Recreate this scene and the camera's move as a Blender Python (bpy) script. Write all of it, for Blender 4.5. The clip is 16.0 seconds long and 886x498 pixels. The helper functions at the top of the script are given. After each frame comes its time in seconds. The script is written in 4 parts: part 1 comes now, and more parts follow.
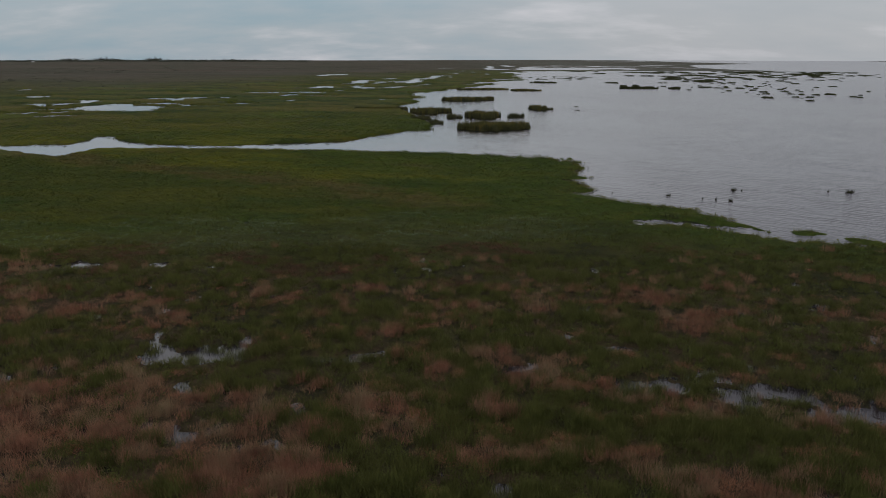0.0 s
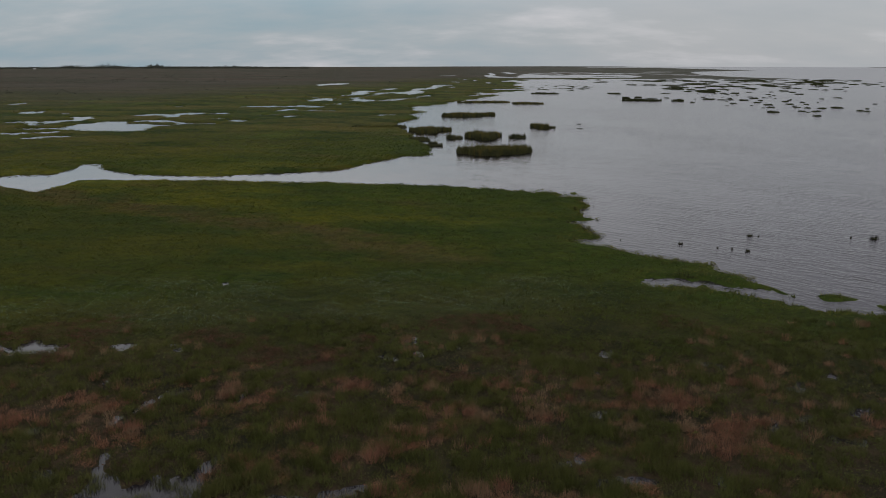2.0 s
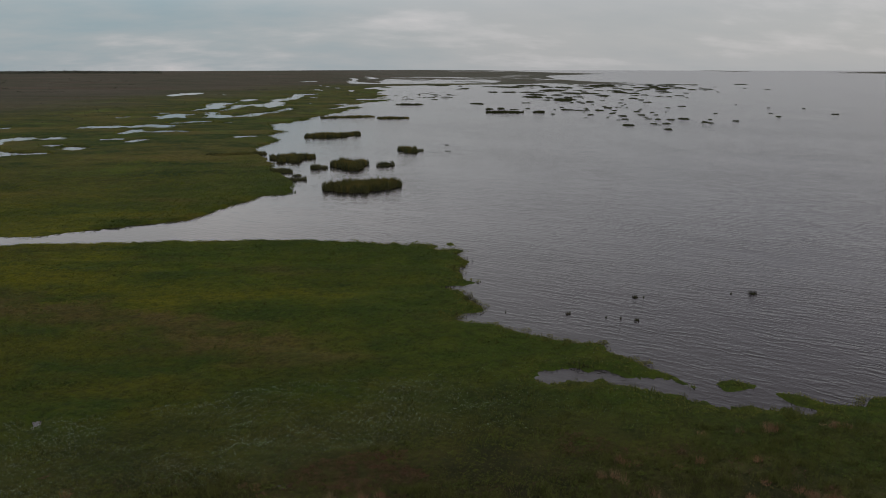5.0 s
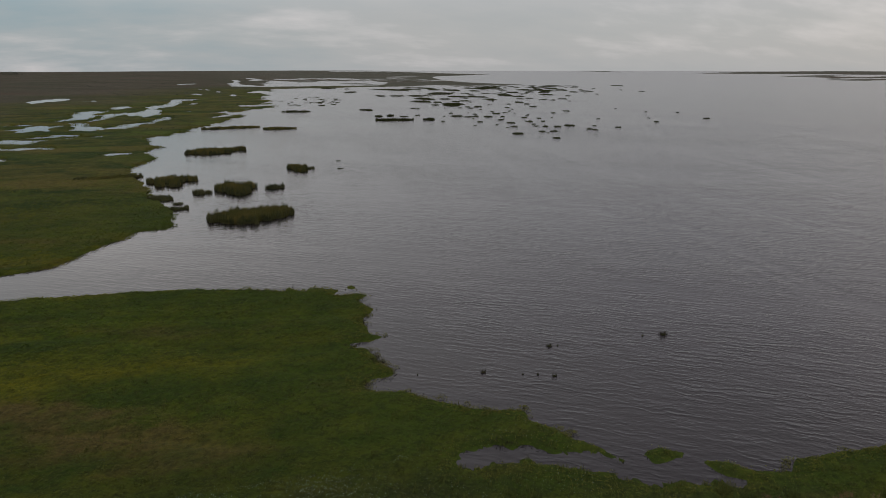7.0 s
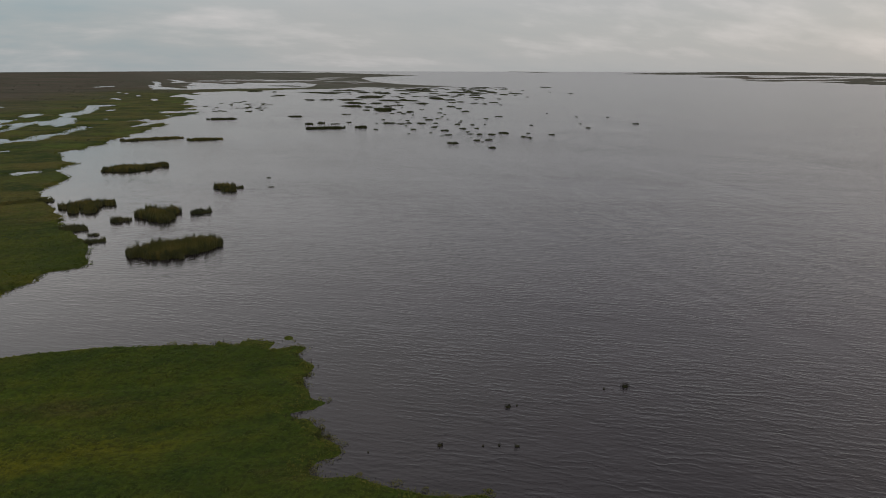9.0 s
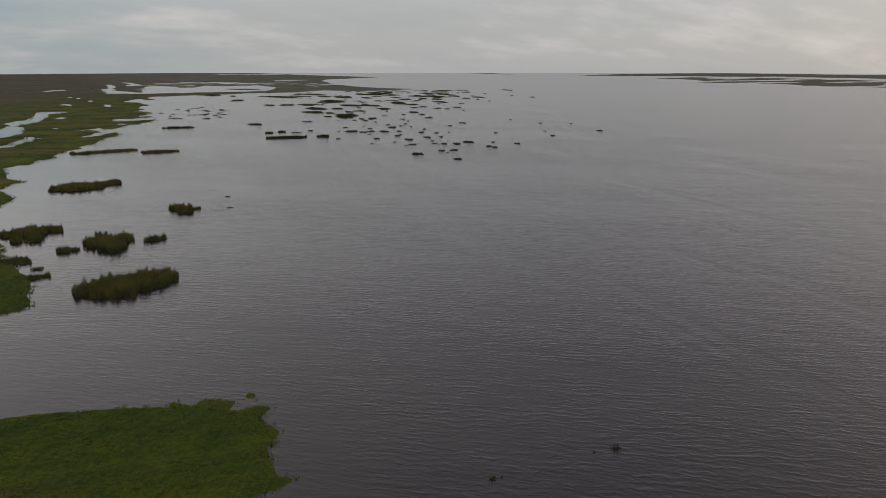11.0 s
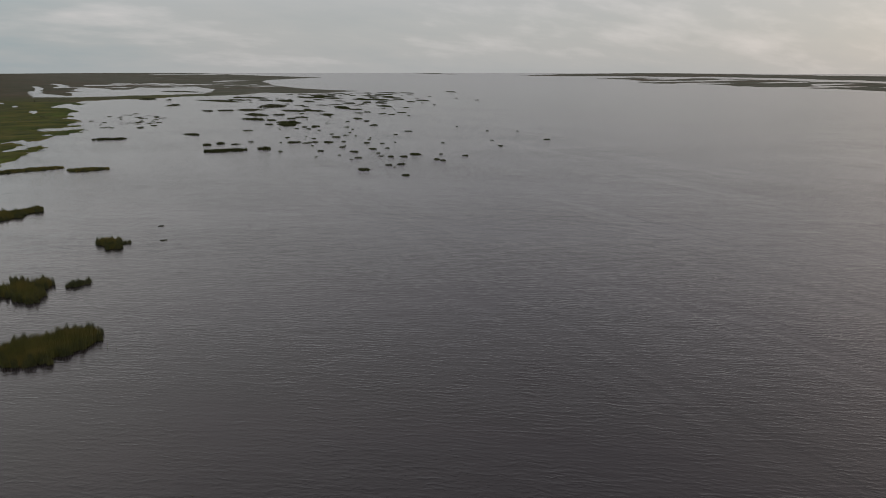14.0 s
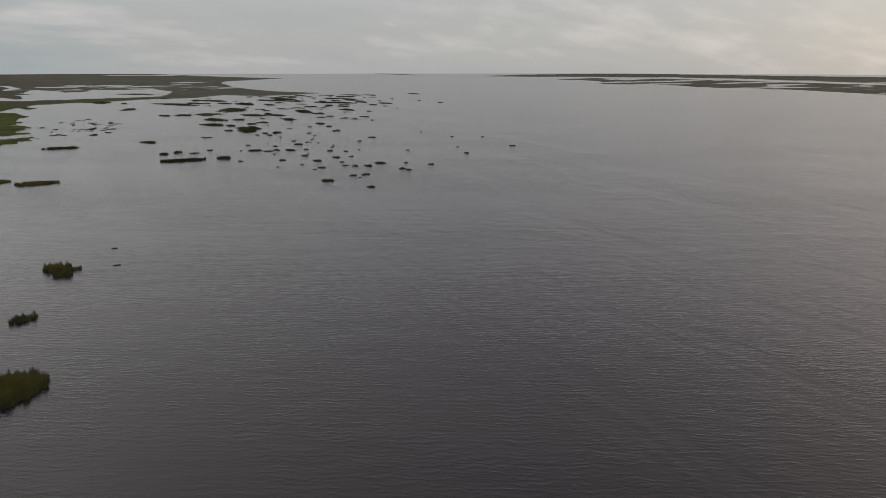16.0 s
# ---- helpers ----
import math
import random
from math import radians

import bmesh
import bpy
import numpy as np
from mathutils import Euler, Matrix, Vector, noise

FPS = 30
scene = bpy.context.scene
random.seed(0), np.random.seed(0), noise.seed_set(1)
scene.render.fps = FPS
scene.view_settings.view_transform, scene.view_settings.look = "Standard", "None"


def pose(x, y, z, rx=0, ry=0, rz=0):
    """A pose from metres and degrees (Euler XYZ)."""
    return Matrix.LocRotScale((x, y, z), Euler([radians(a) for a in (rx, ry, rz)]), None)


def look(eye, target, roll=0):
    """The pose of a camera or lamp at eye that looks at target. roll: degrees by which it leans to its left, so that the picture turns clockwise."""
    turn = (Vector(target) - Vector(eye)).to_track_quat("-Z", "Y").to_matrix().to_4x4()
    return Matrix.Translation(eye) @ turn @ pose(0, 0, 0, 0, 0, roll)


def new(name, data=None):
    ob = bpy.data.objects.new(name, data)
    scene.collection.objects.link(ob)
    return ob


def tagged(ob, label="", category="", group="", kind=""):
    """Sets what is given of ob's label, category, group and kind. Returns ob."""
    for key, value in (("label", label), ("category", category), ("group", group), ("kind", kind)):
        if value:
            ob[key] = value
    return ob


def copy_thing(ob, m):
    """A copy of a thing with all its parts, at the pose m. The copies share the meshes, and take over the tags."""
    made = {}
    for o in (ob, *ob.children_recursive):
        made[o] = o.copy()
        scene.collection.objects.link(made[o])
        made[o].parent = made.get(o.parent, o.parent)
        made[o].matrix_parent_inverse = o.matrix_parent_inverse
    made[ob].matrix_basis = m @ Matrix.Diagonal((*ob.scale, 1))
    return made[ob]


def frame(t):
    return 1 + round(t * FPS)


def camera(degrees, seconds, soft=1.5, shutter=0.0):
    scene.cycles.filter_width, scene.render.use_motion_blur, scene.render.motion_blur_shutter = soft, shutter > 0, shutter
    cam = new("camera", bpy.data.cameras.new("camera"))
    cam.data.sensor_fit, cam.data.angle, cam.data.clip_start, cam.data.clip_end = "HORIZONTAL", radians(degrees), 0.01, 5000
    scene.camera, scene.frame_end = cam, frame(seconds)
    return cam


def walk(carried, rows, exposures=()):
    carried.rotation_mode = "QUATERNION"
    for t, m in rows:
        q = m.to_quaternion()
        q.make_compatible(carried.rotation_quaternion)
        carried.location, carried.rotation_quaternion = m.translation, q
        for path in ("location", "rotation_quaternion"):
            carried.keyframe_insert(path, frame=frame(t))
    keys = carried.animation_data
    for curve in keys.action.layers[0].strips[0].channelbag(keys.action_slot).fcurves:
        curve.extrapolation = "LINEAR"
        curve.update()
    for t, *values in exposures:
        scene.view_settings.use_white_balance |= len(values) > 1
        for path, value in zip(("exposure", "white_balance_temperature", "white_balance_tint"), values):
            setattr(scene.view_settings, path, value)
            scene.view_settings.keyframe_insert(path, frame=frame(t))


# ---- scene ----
cam = camera(63.9, 16.0, soft=0.8)
# seconds, east, north, height, heading, pitch, lean
ROWS = [
    (0.0, 0.00, 0.00, 19.50, -0.00, -14.86, 0.41),
    (0.5, 0.17, 1.80, 20.67, -0.03, -14.75, 0.37),
    (1.0, 0.33, 3.79, 21.71, -0.07, -14.64, 0.39),
    (1.5, 0.49, 6.12, 22.89, -0.09, -14.50, 0.38),
    (2.0, 0.67, 8.42, 24.12, -0.13, -14.43, 0.37),
    (2.5, 0.84, 10.58, 25.18, 0.47, -14.36, 0.32),
    (3.0, 0.94, 12.83, 26.44, 1.98, -14.30, 0.35),
    (3.5, 1.06, 15.39, 27.64, 4.07, -14.24, 0.33),
    (4.0, 1.16, 17.55, 28.79, 6.17, -14.20, 0.32),
    (6.5, 1.35, 27.23, 35.52, 17.40, -14.17, 0.22),
    (7.0, 1.58, 29.77, 36.82, 19.50, -14.16, 0.24),
    (7.5, 1.89, 32.24, 38.10, 21.25, -14.15, 0.25),
    (8.0, 2.16, 34.48, 39.21, 22.76, -14.13, 0.27),
    (8.5, 2.61, 36.97, 40.46, 24.17, -14.16, 0.25),
    (9.0, 3.10, 39.32, 41.79, 25.05, -14.15, 0.27),
    (11.5, 6.36, 50.22, 47.81, 28.82, -14.09, 0.18),
    (12.0, 7.13, 52.22, 49.07, 29.54, -14.12, 0.21),
    (12.5, 7.95, 54.35, 50.46, 30.30, -14.14, 0.26),
    (13.0, 8.87, 56.47, 51.73, 31.09, -14.16, 0.25),
    (13.5, 9.70, 58.61, 52.81, 31.80, -14.16, 0.24),
    (14.0, 10.65, 60.67, 54.13, 32.56, -14.16, 0.22),
    (14.5, 11.49, 62.69, 55.33, 33.38, -14.16, 0.21),
    (15.0, 12.39, 64.72, 56.47, 34.07, -14.17, 0.20),
    (15.5, 13.16, 66.86, 57.63, 34.81, -14.16, 0.18),
    (16.0, 14.12, 69.06, 58.68, 35.54, -14.16, 0.17),
]


def flight(x, y, z, heading, pitch, lean):
    a, b = radians(heading), radians(pitch)
    way = Vector((math.sin(a) * math.cos(b), math.cos(a) * math.cos(b), math.sin(b)))
    eye = Vector((x, y, z))
    return look(eye, eye + way, lean)


walk(cam, [(t, flight(*row)) for t, *row in ROWS],
     [(0.0, 0.05, 6150, 15.5), (4.0, 0.01, 6350, 15), (6.5, 0.0, 6450, 15), (9.0, 0.0, 6520, 14.5), (16.0, 0.03, 6520, 14)])

# ---- world and light ----
world = bpy.data.worlds.new("overcast_sky")
scene.world = world
world.use_nodes = True
SUN_AZ, SUN_EL = 100.0, 22.0
SKY = 0.10


def build_sky():
    nt = world.node_tree
    for n in list(nt.nodes):
        nt.nodes.remove(n)
    out = nt.nodes.new("ShaderNodeOutputWorld")
    bg = nt.nodes.new("ShaderNodeBackground")
    bg.inputs["Strength"].default_value = SKY
    sky = nt.nodes.new("ShaderNodeTexSky")
    sky.sky_type = "NISHITA"
    sky.sun_disc = False
    sky.sun_elevation, sky.sun_rotation = radians(SUN_EL), radians(SUN_AZ)
    sky.air_density, sky.dust_density = 1.0, 2.0
    co = nt.nodes.new("ShaderNodeTexCoord")
    sep = nt.nodes.new("ShaderNodeSeparateXYZ")
    nt.links.new(co.outputs["Generated"], sep.inputs[0])

    def calc(op, a, b=None, clamp=False):
        n = nt.nodes.new("ShaderNodeMath")
        n.operation, n.use_clamp = op, clamp
        for k, v in enumerate((a, b)):
            if v is None:
                continue
            if isinstance(v, (int, float)):
                n.inputs[k].default_value = v
            else:
                nt.links.new(v, n.inputs[k])
        return n.outputs[0]

    up = calc("ADD", calc("MAXIMUM", sep.outputs[2], 0.0), 0.26)
    flat = nt.nodes.new("ShaderNodeCombineXYZ")
    nt.links.new(calc("DIVIDE", sep.outputs[0], up), flat.inputs[0])
    nt.links.new(calc("DIVIDE", sep.outputs[1], up), flat.inputs[1])

    def cloud(scale, detail, seed):
        n = nt.nodes.new("ShaderNodeTexNoise")
        n.inputs["Scale"].default_value = scale
        n.inputs["Detail"].default_value = detail
        n.inputs["Roughness"].default_value = 0.55
        m = nt.nodes.new("ShaderNodeMapping")
        m.inputs["Location"].default_value = seed
        m.inputs["Rotation"].default_value = (0, 0, radians(25))
        m.inputs["Scale"].default_value = (0.62, 1.0, 1)
        nt.links.new(flat.outputs[0], m.inputs[0])
        nt.links.new(m.outputs[0], n.inputs["Vector"])
        return n.outputs[0]

    deck = cloud(1.05, 5, (3.1, 7.7, 0))
    tufts = cloud(5.0, 7, (9.3, 1.2, 4))
    cover = nt.nodes.new("ShaderNodeMapRange")
    cover.inputs["From Min"].default_value, cover.inputs["From Max"].default_value = 0.36, 0.66
    nt.links.new(calc("ADD", calc("MULTIPLY", deck, 0.66), calc("MULTIPLY", tufts, 0.34)), cover.inputs[0])
    tone = nt.nodes.new("ShaderNodeValToRGB")
    tone.color_ramp.elements[0].color = (4.05, 4.35, 4.33, 1)
    tone.color_ramp.elements[1].color = (5.95, 5.95, 5.8, 1)
    mid = tone.color_ramp.elements.new(0.55)
    mid.color = (4.5, 4.68, 4.58, 1)
    nt.links.new(cover.outputs[0], tone.inputs[0])
    # thin blue gaps in the cover to the west
    west = nt.nodes.new("ShaderNodeMapRange")
    west.inputs["From Min"].default_value, west.inputs["From Max"].default_value = 0.28, -0.12
    west.inputs["To Max"].default_value = 1.0
    nt.links.new(sep.outputs[0], west.inputs[0])
    gap = nt.nodes.new("ShaderNodeMix")
    gap.data_type = "RGBA"
    thin = calc("MULTIPLY", west.outputs[0], calc("SUBTRACT", 1.0, cover.outputs[0]))
    nt.links.new(tone.outputs[0], gap.inputs["A"])
    gap.inputs["B"].default_value = (2.9, 3.9, 4.2, 1)
    # an overcast sky is brighter overhead, and warm where the veiled sun stands
    dome = nt.nodes.new("ShaderNodeMapRange")
    dome.interpolation_type = "SMOOTHSTEP"
    for key, v in (("From Min", 0.06), ("From Max", 0.19), ("To Min", 0.0), ("To Max", 1.0)):
        dome.inputs[key].default_value = v
    nt.links.new(sep.outputs[2], dome.inputs[0])
    nt.links.new(calc("MULTIPLY", thin, calc("SUBTRACT", 1.0, dome.outputs[0])), gap.inputs["Factor"])
    bright = nt.nodes.new("ShaderNodeMix")
    bright.data_type = "RGBA"
    nt.links.new(dome.outputs[0], bright.inputs["Factor"])
    bright.inputs["A"].default_value = (0.97, 0.97, 0.97, 1)
    aloft = nt.nodes.new("ShaderNodeMix")
    aloft.data_type = "RGBA"
    side = nt.nodes.new("ShaderNodeMapRange")
    side.inputs["From Min"].default_value, side.inputs["From Max"].default_value = -0.1, 0.58
    nt.links.new(sep.outputs[0], side.inputs[0])
    nt.links.new(side.outputs[0], aloft.inputs["Factor"])
    aloft.inputs["A"].default_value = (2.1, 2.02, 1.95, 1)
    aloft.inputs["B"].default_value = (1.22, 1.165, 1.21, 1)
    nt.links.new(aloft.outputs["Result"], bright.inputs["B"])
    dot = nt.nodes.new("ShaderNodeVectorMath")
    dot.operation = "DOT_PRODUCT"
    nt.links.new(co.outputs["Generated"], dot.inputs[0])
    e, z = radians(SUN_EL), radians(SUN_AZ)
    dot.inputs[1].default_value = (math.sin(z) * math.cos(e), math.cos(z) * math.cos(e), math.sin(e))
    veil = calc("POWER", calc("MAXIMUM", dot.outputs["Value"], 0.0), 5.0)
    glow = nt.nodes.new("ShaderNodeMix")
    glow.data_type = "RGBA"
    nt.links.new(calc("MULTIPLY", veil, 0.7), glow.inputs["Factor"])
    glow.inputs["A"].default_value = (1, 1, 1, 1)
    glow.inputs["B"].default_value = (1.78, 1.50, 1.24, 1)
    lit = nt.nodes.new("ShaderNodeVectorMath")
    lit.operation = "MULTIPLY"
    nt.links.new(gap.outputs["Result"], lit.inputs[0])
    nt.links.new(glow.outputs["Result"], lit.inputs[1])
    full = nt.nodes.new("ShaderNodeVectorMath")
    full.operation = "MULTIPLY"
    nt.links.new(lit.outputs[0], full.inputs[0])
    nt.links.new(bright.outputs["Result"], full.inputs[1])
    mix = nt.nodes.new("ShaderNodeMix")
    mix.data_type = "RGBA"
    mix.inputs["Factor"].default_value = 0.88
    nt.links.new(sky.outputs[0], mix.inputs["A"])
    nt.links.new(full.outputs[0], mix.inputs["B"])
    nt.links.new(mix.outputs["Result"], bg.inputs["Color"])
    nt.links.new(bg.outputs[0], out.inputs[0])


build_sky()
sun = new("sun", bpy.data.lights.new("sun", "SUN"))
sun.data.energy, sun.data.angle, sun.data.color = 0.5, radians(25), (1.0, 0.93, 0.85)
a, b = radians(SUN_AZ), radians(SUN_EL)
sun.matrix_world = look((200 * math.sin(a) * math.cos(b), 200 * math.cos(a) * math.cos(b), 200 * math.sin(b)), (0, 0, 0))


# ---- materials ----
class Nodes:
    """A material and short calls for its nodes."""

    def __init__(self, name, rough=0.7, spec=0.25):
        self.mat = bpy.data.materials.new(name)
        self.mat.use_nodes = True
        self.nt = self.mat.node_tree
        self.bsdf = self.nt.nodes["Principled BSDF"]
        self.bsdf.inputs["Roughness"].default_value = rough
        self.bsdf.inputs["Specular IOR Level"].default_value = spec
        self.geo = self.nt.nodes.new("ShaderNodeNewGeometry")

    def put(self, sock, v):
        if isinstance(v, (int, float)):
            sock.default_value = v
        elif isinstance(v, tuple):
            sock.default_value = (*v, 1) if len(v) == 3 and sock.type == "RGBA" else v
        else:
            self.nt.links.new(v, sock)

    def math(self, op, p, q=None, clamp=False):
        n = self.nt.nodes.new("ShaderNodeMath")
        n.operation, n.use_clamp = op, clamp
        self.put(n.inputs[0], p)
        if q is not None:
            self.put(n.inputs[1], q)
        return n.outputs[0]

    def noise(self, scale, detail=3, rough=0.55, stretch=(1, 1, 1), turn=0, vec=None):
        n = self.nt.nodes.new("ShaderNodeTexNoise")
        n.inputs["Scale"].default_value, n.inputs["Detail"].default_value = scale, detail
        n.inputs["Roughness"].default_value = rough
        m = self.nt.nodes.new("ShaderNodeMapping")
        m.inputs["Scale"].default_value = stretch
        t = self.nt.nodes.new("ShaderNodeVectorRotate")
        t.rotation_type = "Z_AXIS"
        t.inputs["Angle"].default_value = radians(turn)
        self.put(t.inputs["Vector"], vec or self.geo.outputs["Position"])
        self.put(m.inputs[0], t.outputs[0])
        self.put(n.inputs["Vector"], m.outputs[0])
        return n.outputs[0]

    def span(self, v, lo, hi, to_lo=0.0, to_hi=1.0):
        n = self.nt.nodes.new("ShaderNodeMapRange")
        self.put(n.inputs[0], v)
        for k, x in zip(("From Min", "From Max", "To Min", "To Max"), (lo, hi, to_lo, to_hi)):
            n.inputs[k].default_value = x
        return n.outputs[0]

    def mix(self, fac, p, q):
        n = self.nt.nodes.new("ShaderNodeMix")
        n.data_type = "RGBA"
        self.put(n.inputs["Factor"], fac)
        self.put(n.inputs["A"], p)
        self.put(n.inputs["B"], q)
        return n.outputs["Result"]

    def bump(self, height, distance=1.0, strength=1.0):
        n = self.nt.nodes.new("ShaderNodeBump")
        n.inputs["Strength"].default_value, n.inputs["Distance"].default_value = strength, distance
        self.put(n.inputs["Height"], height)
        self.put(self.bsdf.inputs["Normal"], n.outputs[0])

    def colour(self, v):
        self.put(self.bsdf.inputs["Base Color"], v)
        return self.mat


def drifts(m, c, other, patch, wide, deep):
    """Drifts of other kinds of plants through a growth of one colour."""
    c = m.mix(m.span(m.noise(patch, 6, 0.62), 0.44, 0.66), c, other)
    if wide:
        sep = m.nt.nodes.new("ShaderNodeSeparateXYZ")
        m.put(sep.inputs[0], m.geo.outputs["Position"])
        west = m.span(sep.outputs[0], 22, -45, -0.05, 0.05)
        c = m.mix(m.span(m.math("ADD", m.noise(0.03, 7, 0.66, (0.6, 1.3, 1)), west), 0.44, 0.58), c, wide)
    if deep:
        c = m.mix(m.span(m.noise(0.045, 7, 0.68, (0.45, 1.6, 1), 12), 0.56, 0.68, 0.0, 0.8), c, (0.082, 0.062, 0.024))
        # deeper green towards the open shore
        c = m.mix(m.span(sep.outputs[0], -18, 22, 0.0, 0.42), c, (0.034, 0.053, 0.012))
        # a browned strip runs aslant over the mat, which is darker this side of it
        q = m.math("ADD", m.math("ADD", m.math("MULTIPLY", sep.outputs[0], 0.489), m.math("MULTIPLY", sep.outputs[1], 0.873)), m.span(m.noise(0.13, 5, 0.65), 0.2, 0.8, -7, 7))
        inland = m.span(sep.outputs[0], 10, -6)
        c = m.mix(m.math("MULTIPLY", m.span(sep.outputs[0], 48, 22), m.span(q, 90, 78, 0.0, 0.5)), c, (0.034, 0.041, 0.010))
        strip = m.span(m.math("ABSOLUTE", m.math("SUBTRACT", q, 86.5)), 5.5, 1.5, 0.0, 0.85)
        c = m.mix(m.math("MULTIPLY", inland, strip), c, (0.088, 0.066, 0.025))
        c = m.mix(m.span(m.noise(0.10, 8, 0.70, (0.6, 1.4, 1)), 0.46, 0.64), c, deep)
    return c


def plant(name, dark, light, other, patch=0.15, rough=0.65, wide=None, deep=None, clump=0.0):
    """Leaves and blades: each its own shade, with drifts of another colour."""
    m = Nodes(name, rough, 0.04)
    own = m.geo.outputs["Random Per Island"]
    if clump:
        own = m.math("ADD", m.math("MULTIPLY", own, 1 - clump), m.math("MULTIPLY", m.span(m.noise(1.1, 3), 0.3, 0.7), clump))
    return m.colour(drifts(m, m.mix(own, dark, light), other, patch, wide, deep))


OTHER_MAT, WIDE_MAT, DEEP_MAT = (0.072, 0.086, 0.010), (0.096, 0.098, 0.009), (0.032, 0.053, 0.010)
fallen_grass = plant("fallen_grass", (0.12, 0.054, 0.031), (0.235, 0.115, 0.066), (0.19, 0.10, 0.06), 0.4, clump=0.75)
dry_grass = plant("dry_grass", (0.08, 0.04, 0.027), (0.29, 0.15, 0.097), (0.20, 0.15, 0.09), 0.35, clump=0.75)
green_sedge = plant("green_sedge", (0.026, 0.030, 0.009), (0.104, 0.115, 0.031), (0.075, 0.078, 0.024), 0.3, clump=0.75)
marsh_leaf = plant("marsh_leaf", (0.026, 0.042, 0.005), (0.074, 0.102, 0.013), OTHER_MAT, 0.2, 0.65, WIDE_MAT, DEEP_MAT, 0.6)
# floating leaves: the sky's gleam on them is painted as a paler green
gleam_leaf = plant("gleam_leaf", (0.08, 0.11, 0.07), (0.22, 0.26, 0.22), (0.06, 0.09, 0.04), 0.3, 0.5)
shore_leaf = plant("shore_leaf", (0.056, 0.064, 0.012), (0.098, 0.100, 0.019), (0.088, 0.082, 0.018), 0.2, clump=0.5)
low_leaf = plant("low_leaf", (0.022, 0.027, 0.009), (0.088, 0.096, 0.028), (0.06, 0.054, 0.02), 0.4)
yellow_leaf = plant("yellow_leaf", (0.05, 0.062, 0.013), (0.095, 0.11, 0.024), (0.065, 0.075, 0.018), 0.5)
rust_leaf = plant("rust_leaf", (0.062, 0.030, 0.021), (0.122, 0.058, 0.040), (0.066, 0.050, 0.026), 0.3, clump=0.5)
litter_leaf = plant("litter_leaf", (0.050, 0.033, 0.022), (0.098, 0.060, 0.040), (0.050, 0.044, 0.020), 0.5, clump=0.5)
reed_stem = plant("reed_stem", (0.04, 0.043, 0.015), (0.108, 0.107, 0.033), (0.125, 0.103, 0.032), 0.16, clump=0.3)
dead_stem = plant("dead_stem", (0.018, 0.017, 0.012), (0.042, 0.038, 0.026), (0.03, 0.032, 0.018), 0.8)
rim_reed = plant("rim_reed", (0.022, 0.027, 0.014), (0.07, 0.078, 0.034), (0.085, 0.082, 0.034), 0.3, clump=0.5)
dark_reed = plant("dark_reed", (0.02, 0.025, 0.011), (0.055, 0.06, 0.022), (0.04, 0.045, 0.018), 0.05)
root_peat = plant("root_peat", (0.018, 0.016, 0.010), (0.028, 0.026, 0.014), (0.02, 0.024, 0.01), 0.5, 0.9)
far_leaf = plant("far_leaf", (0.04, 0.045, 0.032), (0.07, 0.074, 0.058), (0.055, 0.06, 0.045), 0.01)
bark = plant("bark", (0.06, 0.05, 0.04), (0.08, 0.065, 0.05), (0.05, 0.045, 0.04), 1.0)
white_wall = plant("white_wall", (0.42, 0.42, 0.4), (0.46, 0.46, 0.44), (0.4, 0.4, 0.38), 0.3)
roof_metal = plant("roof_metal", (0.36, 0.36, 0.36), (0.4, 0.4, 0.4), (0.33, 0.33, 0.33), 0.3)


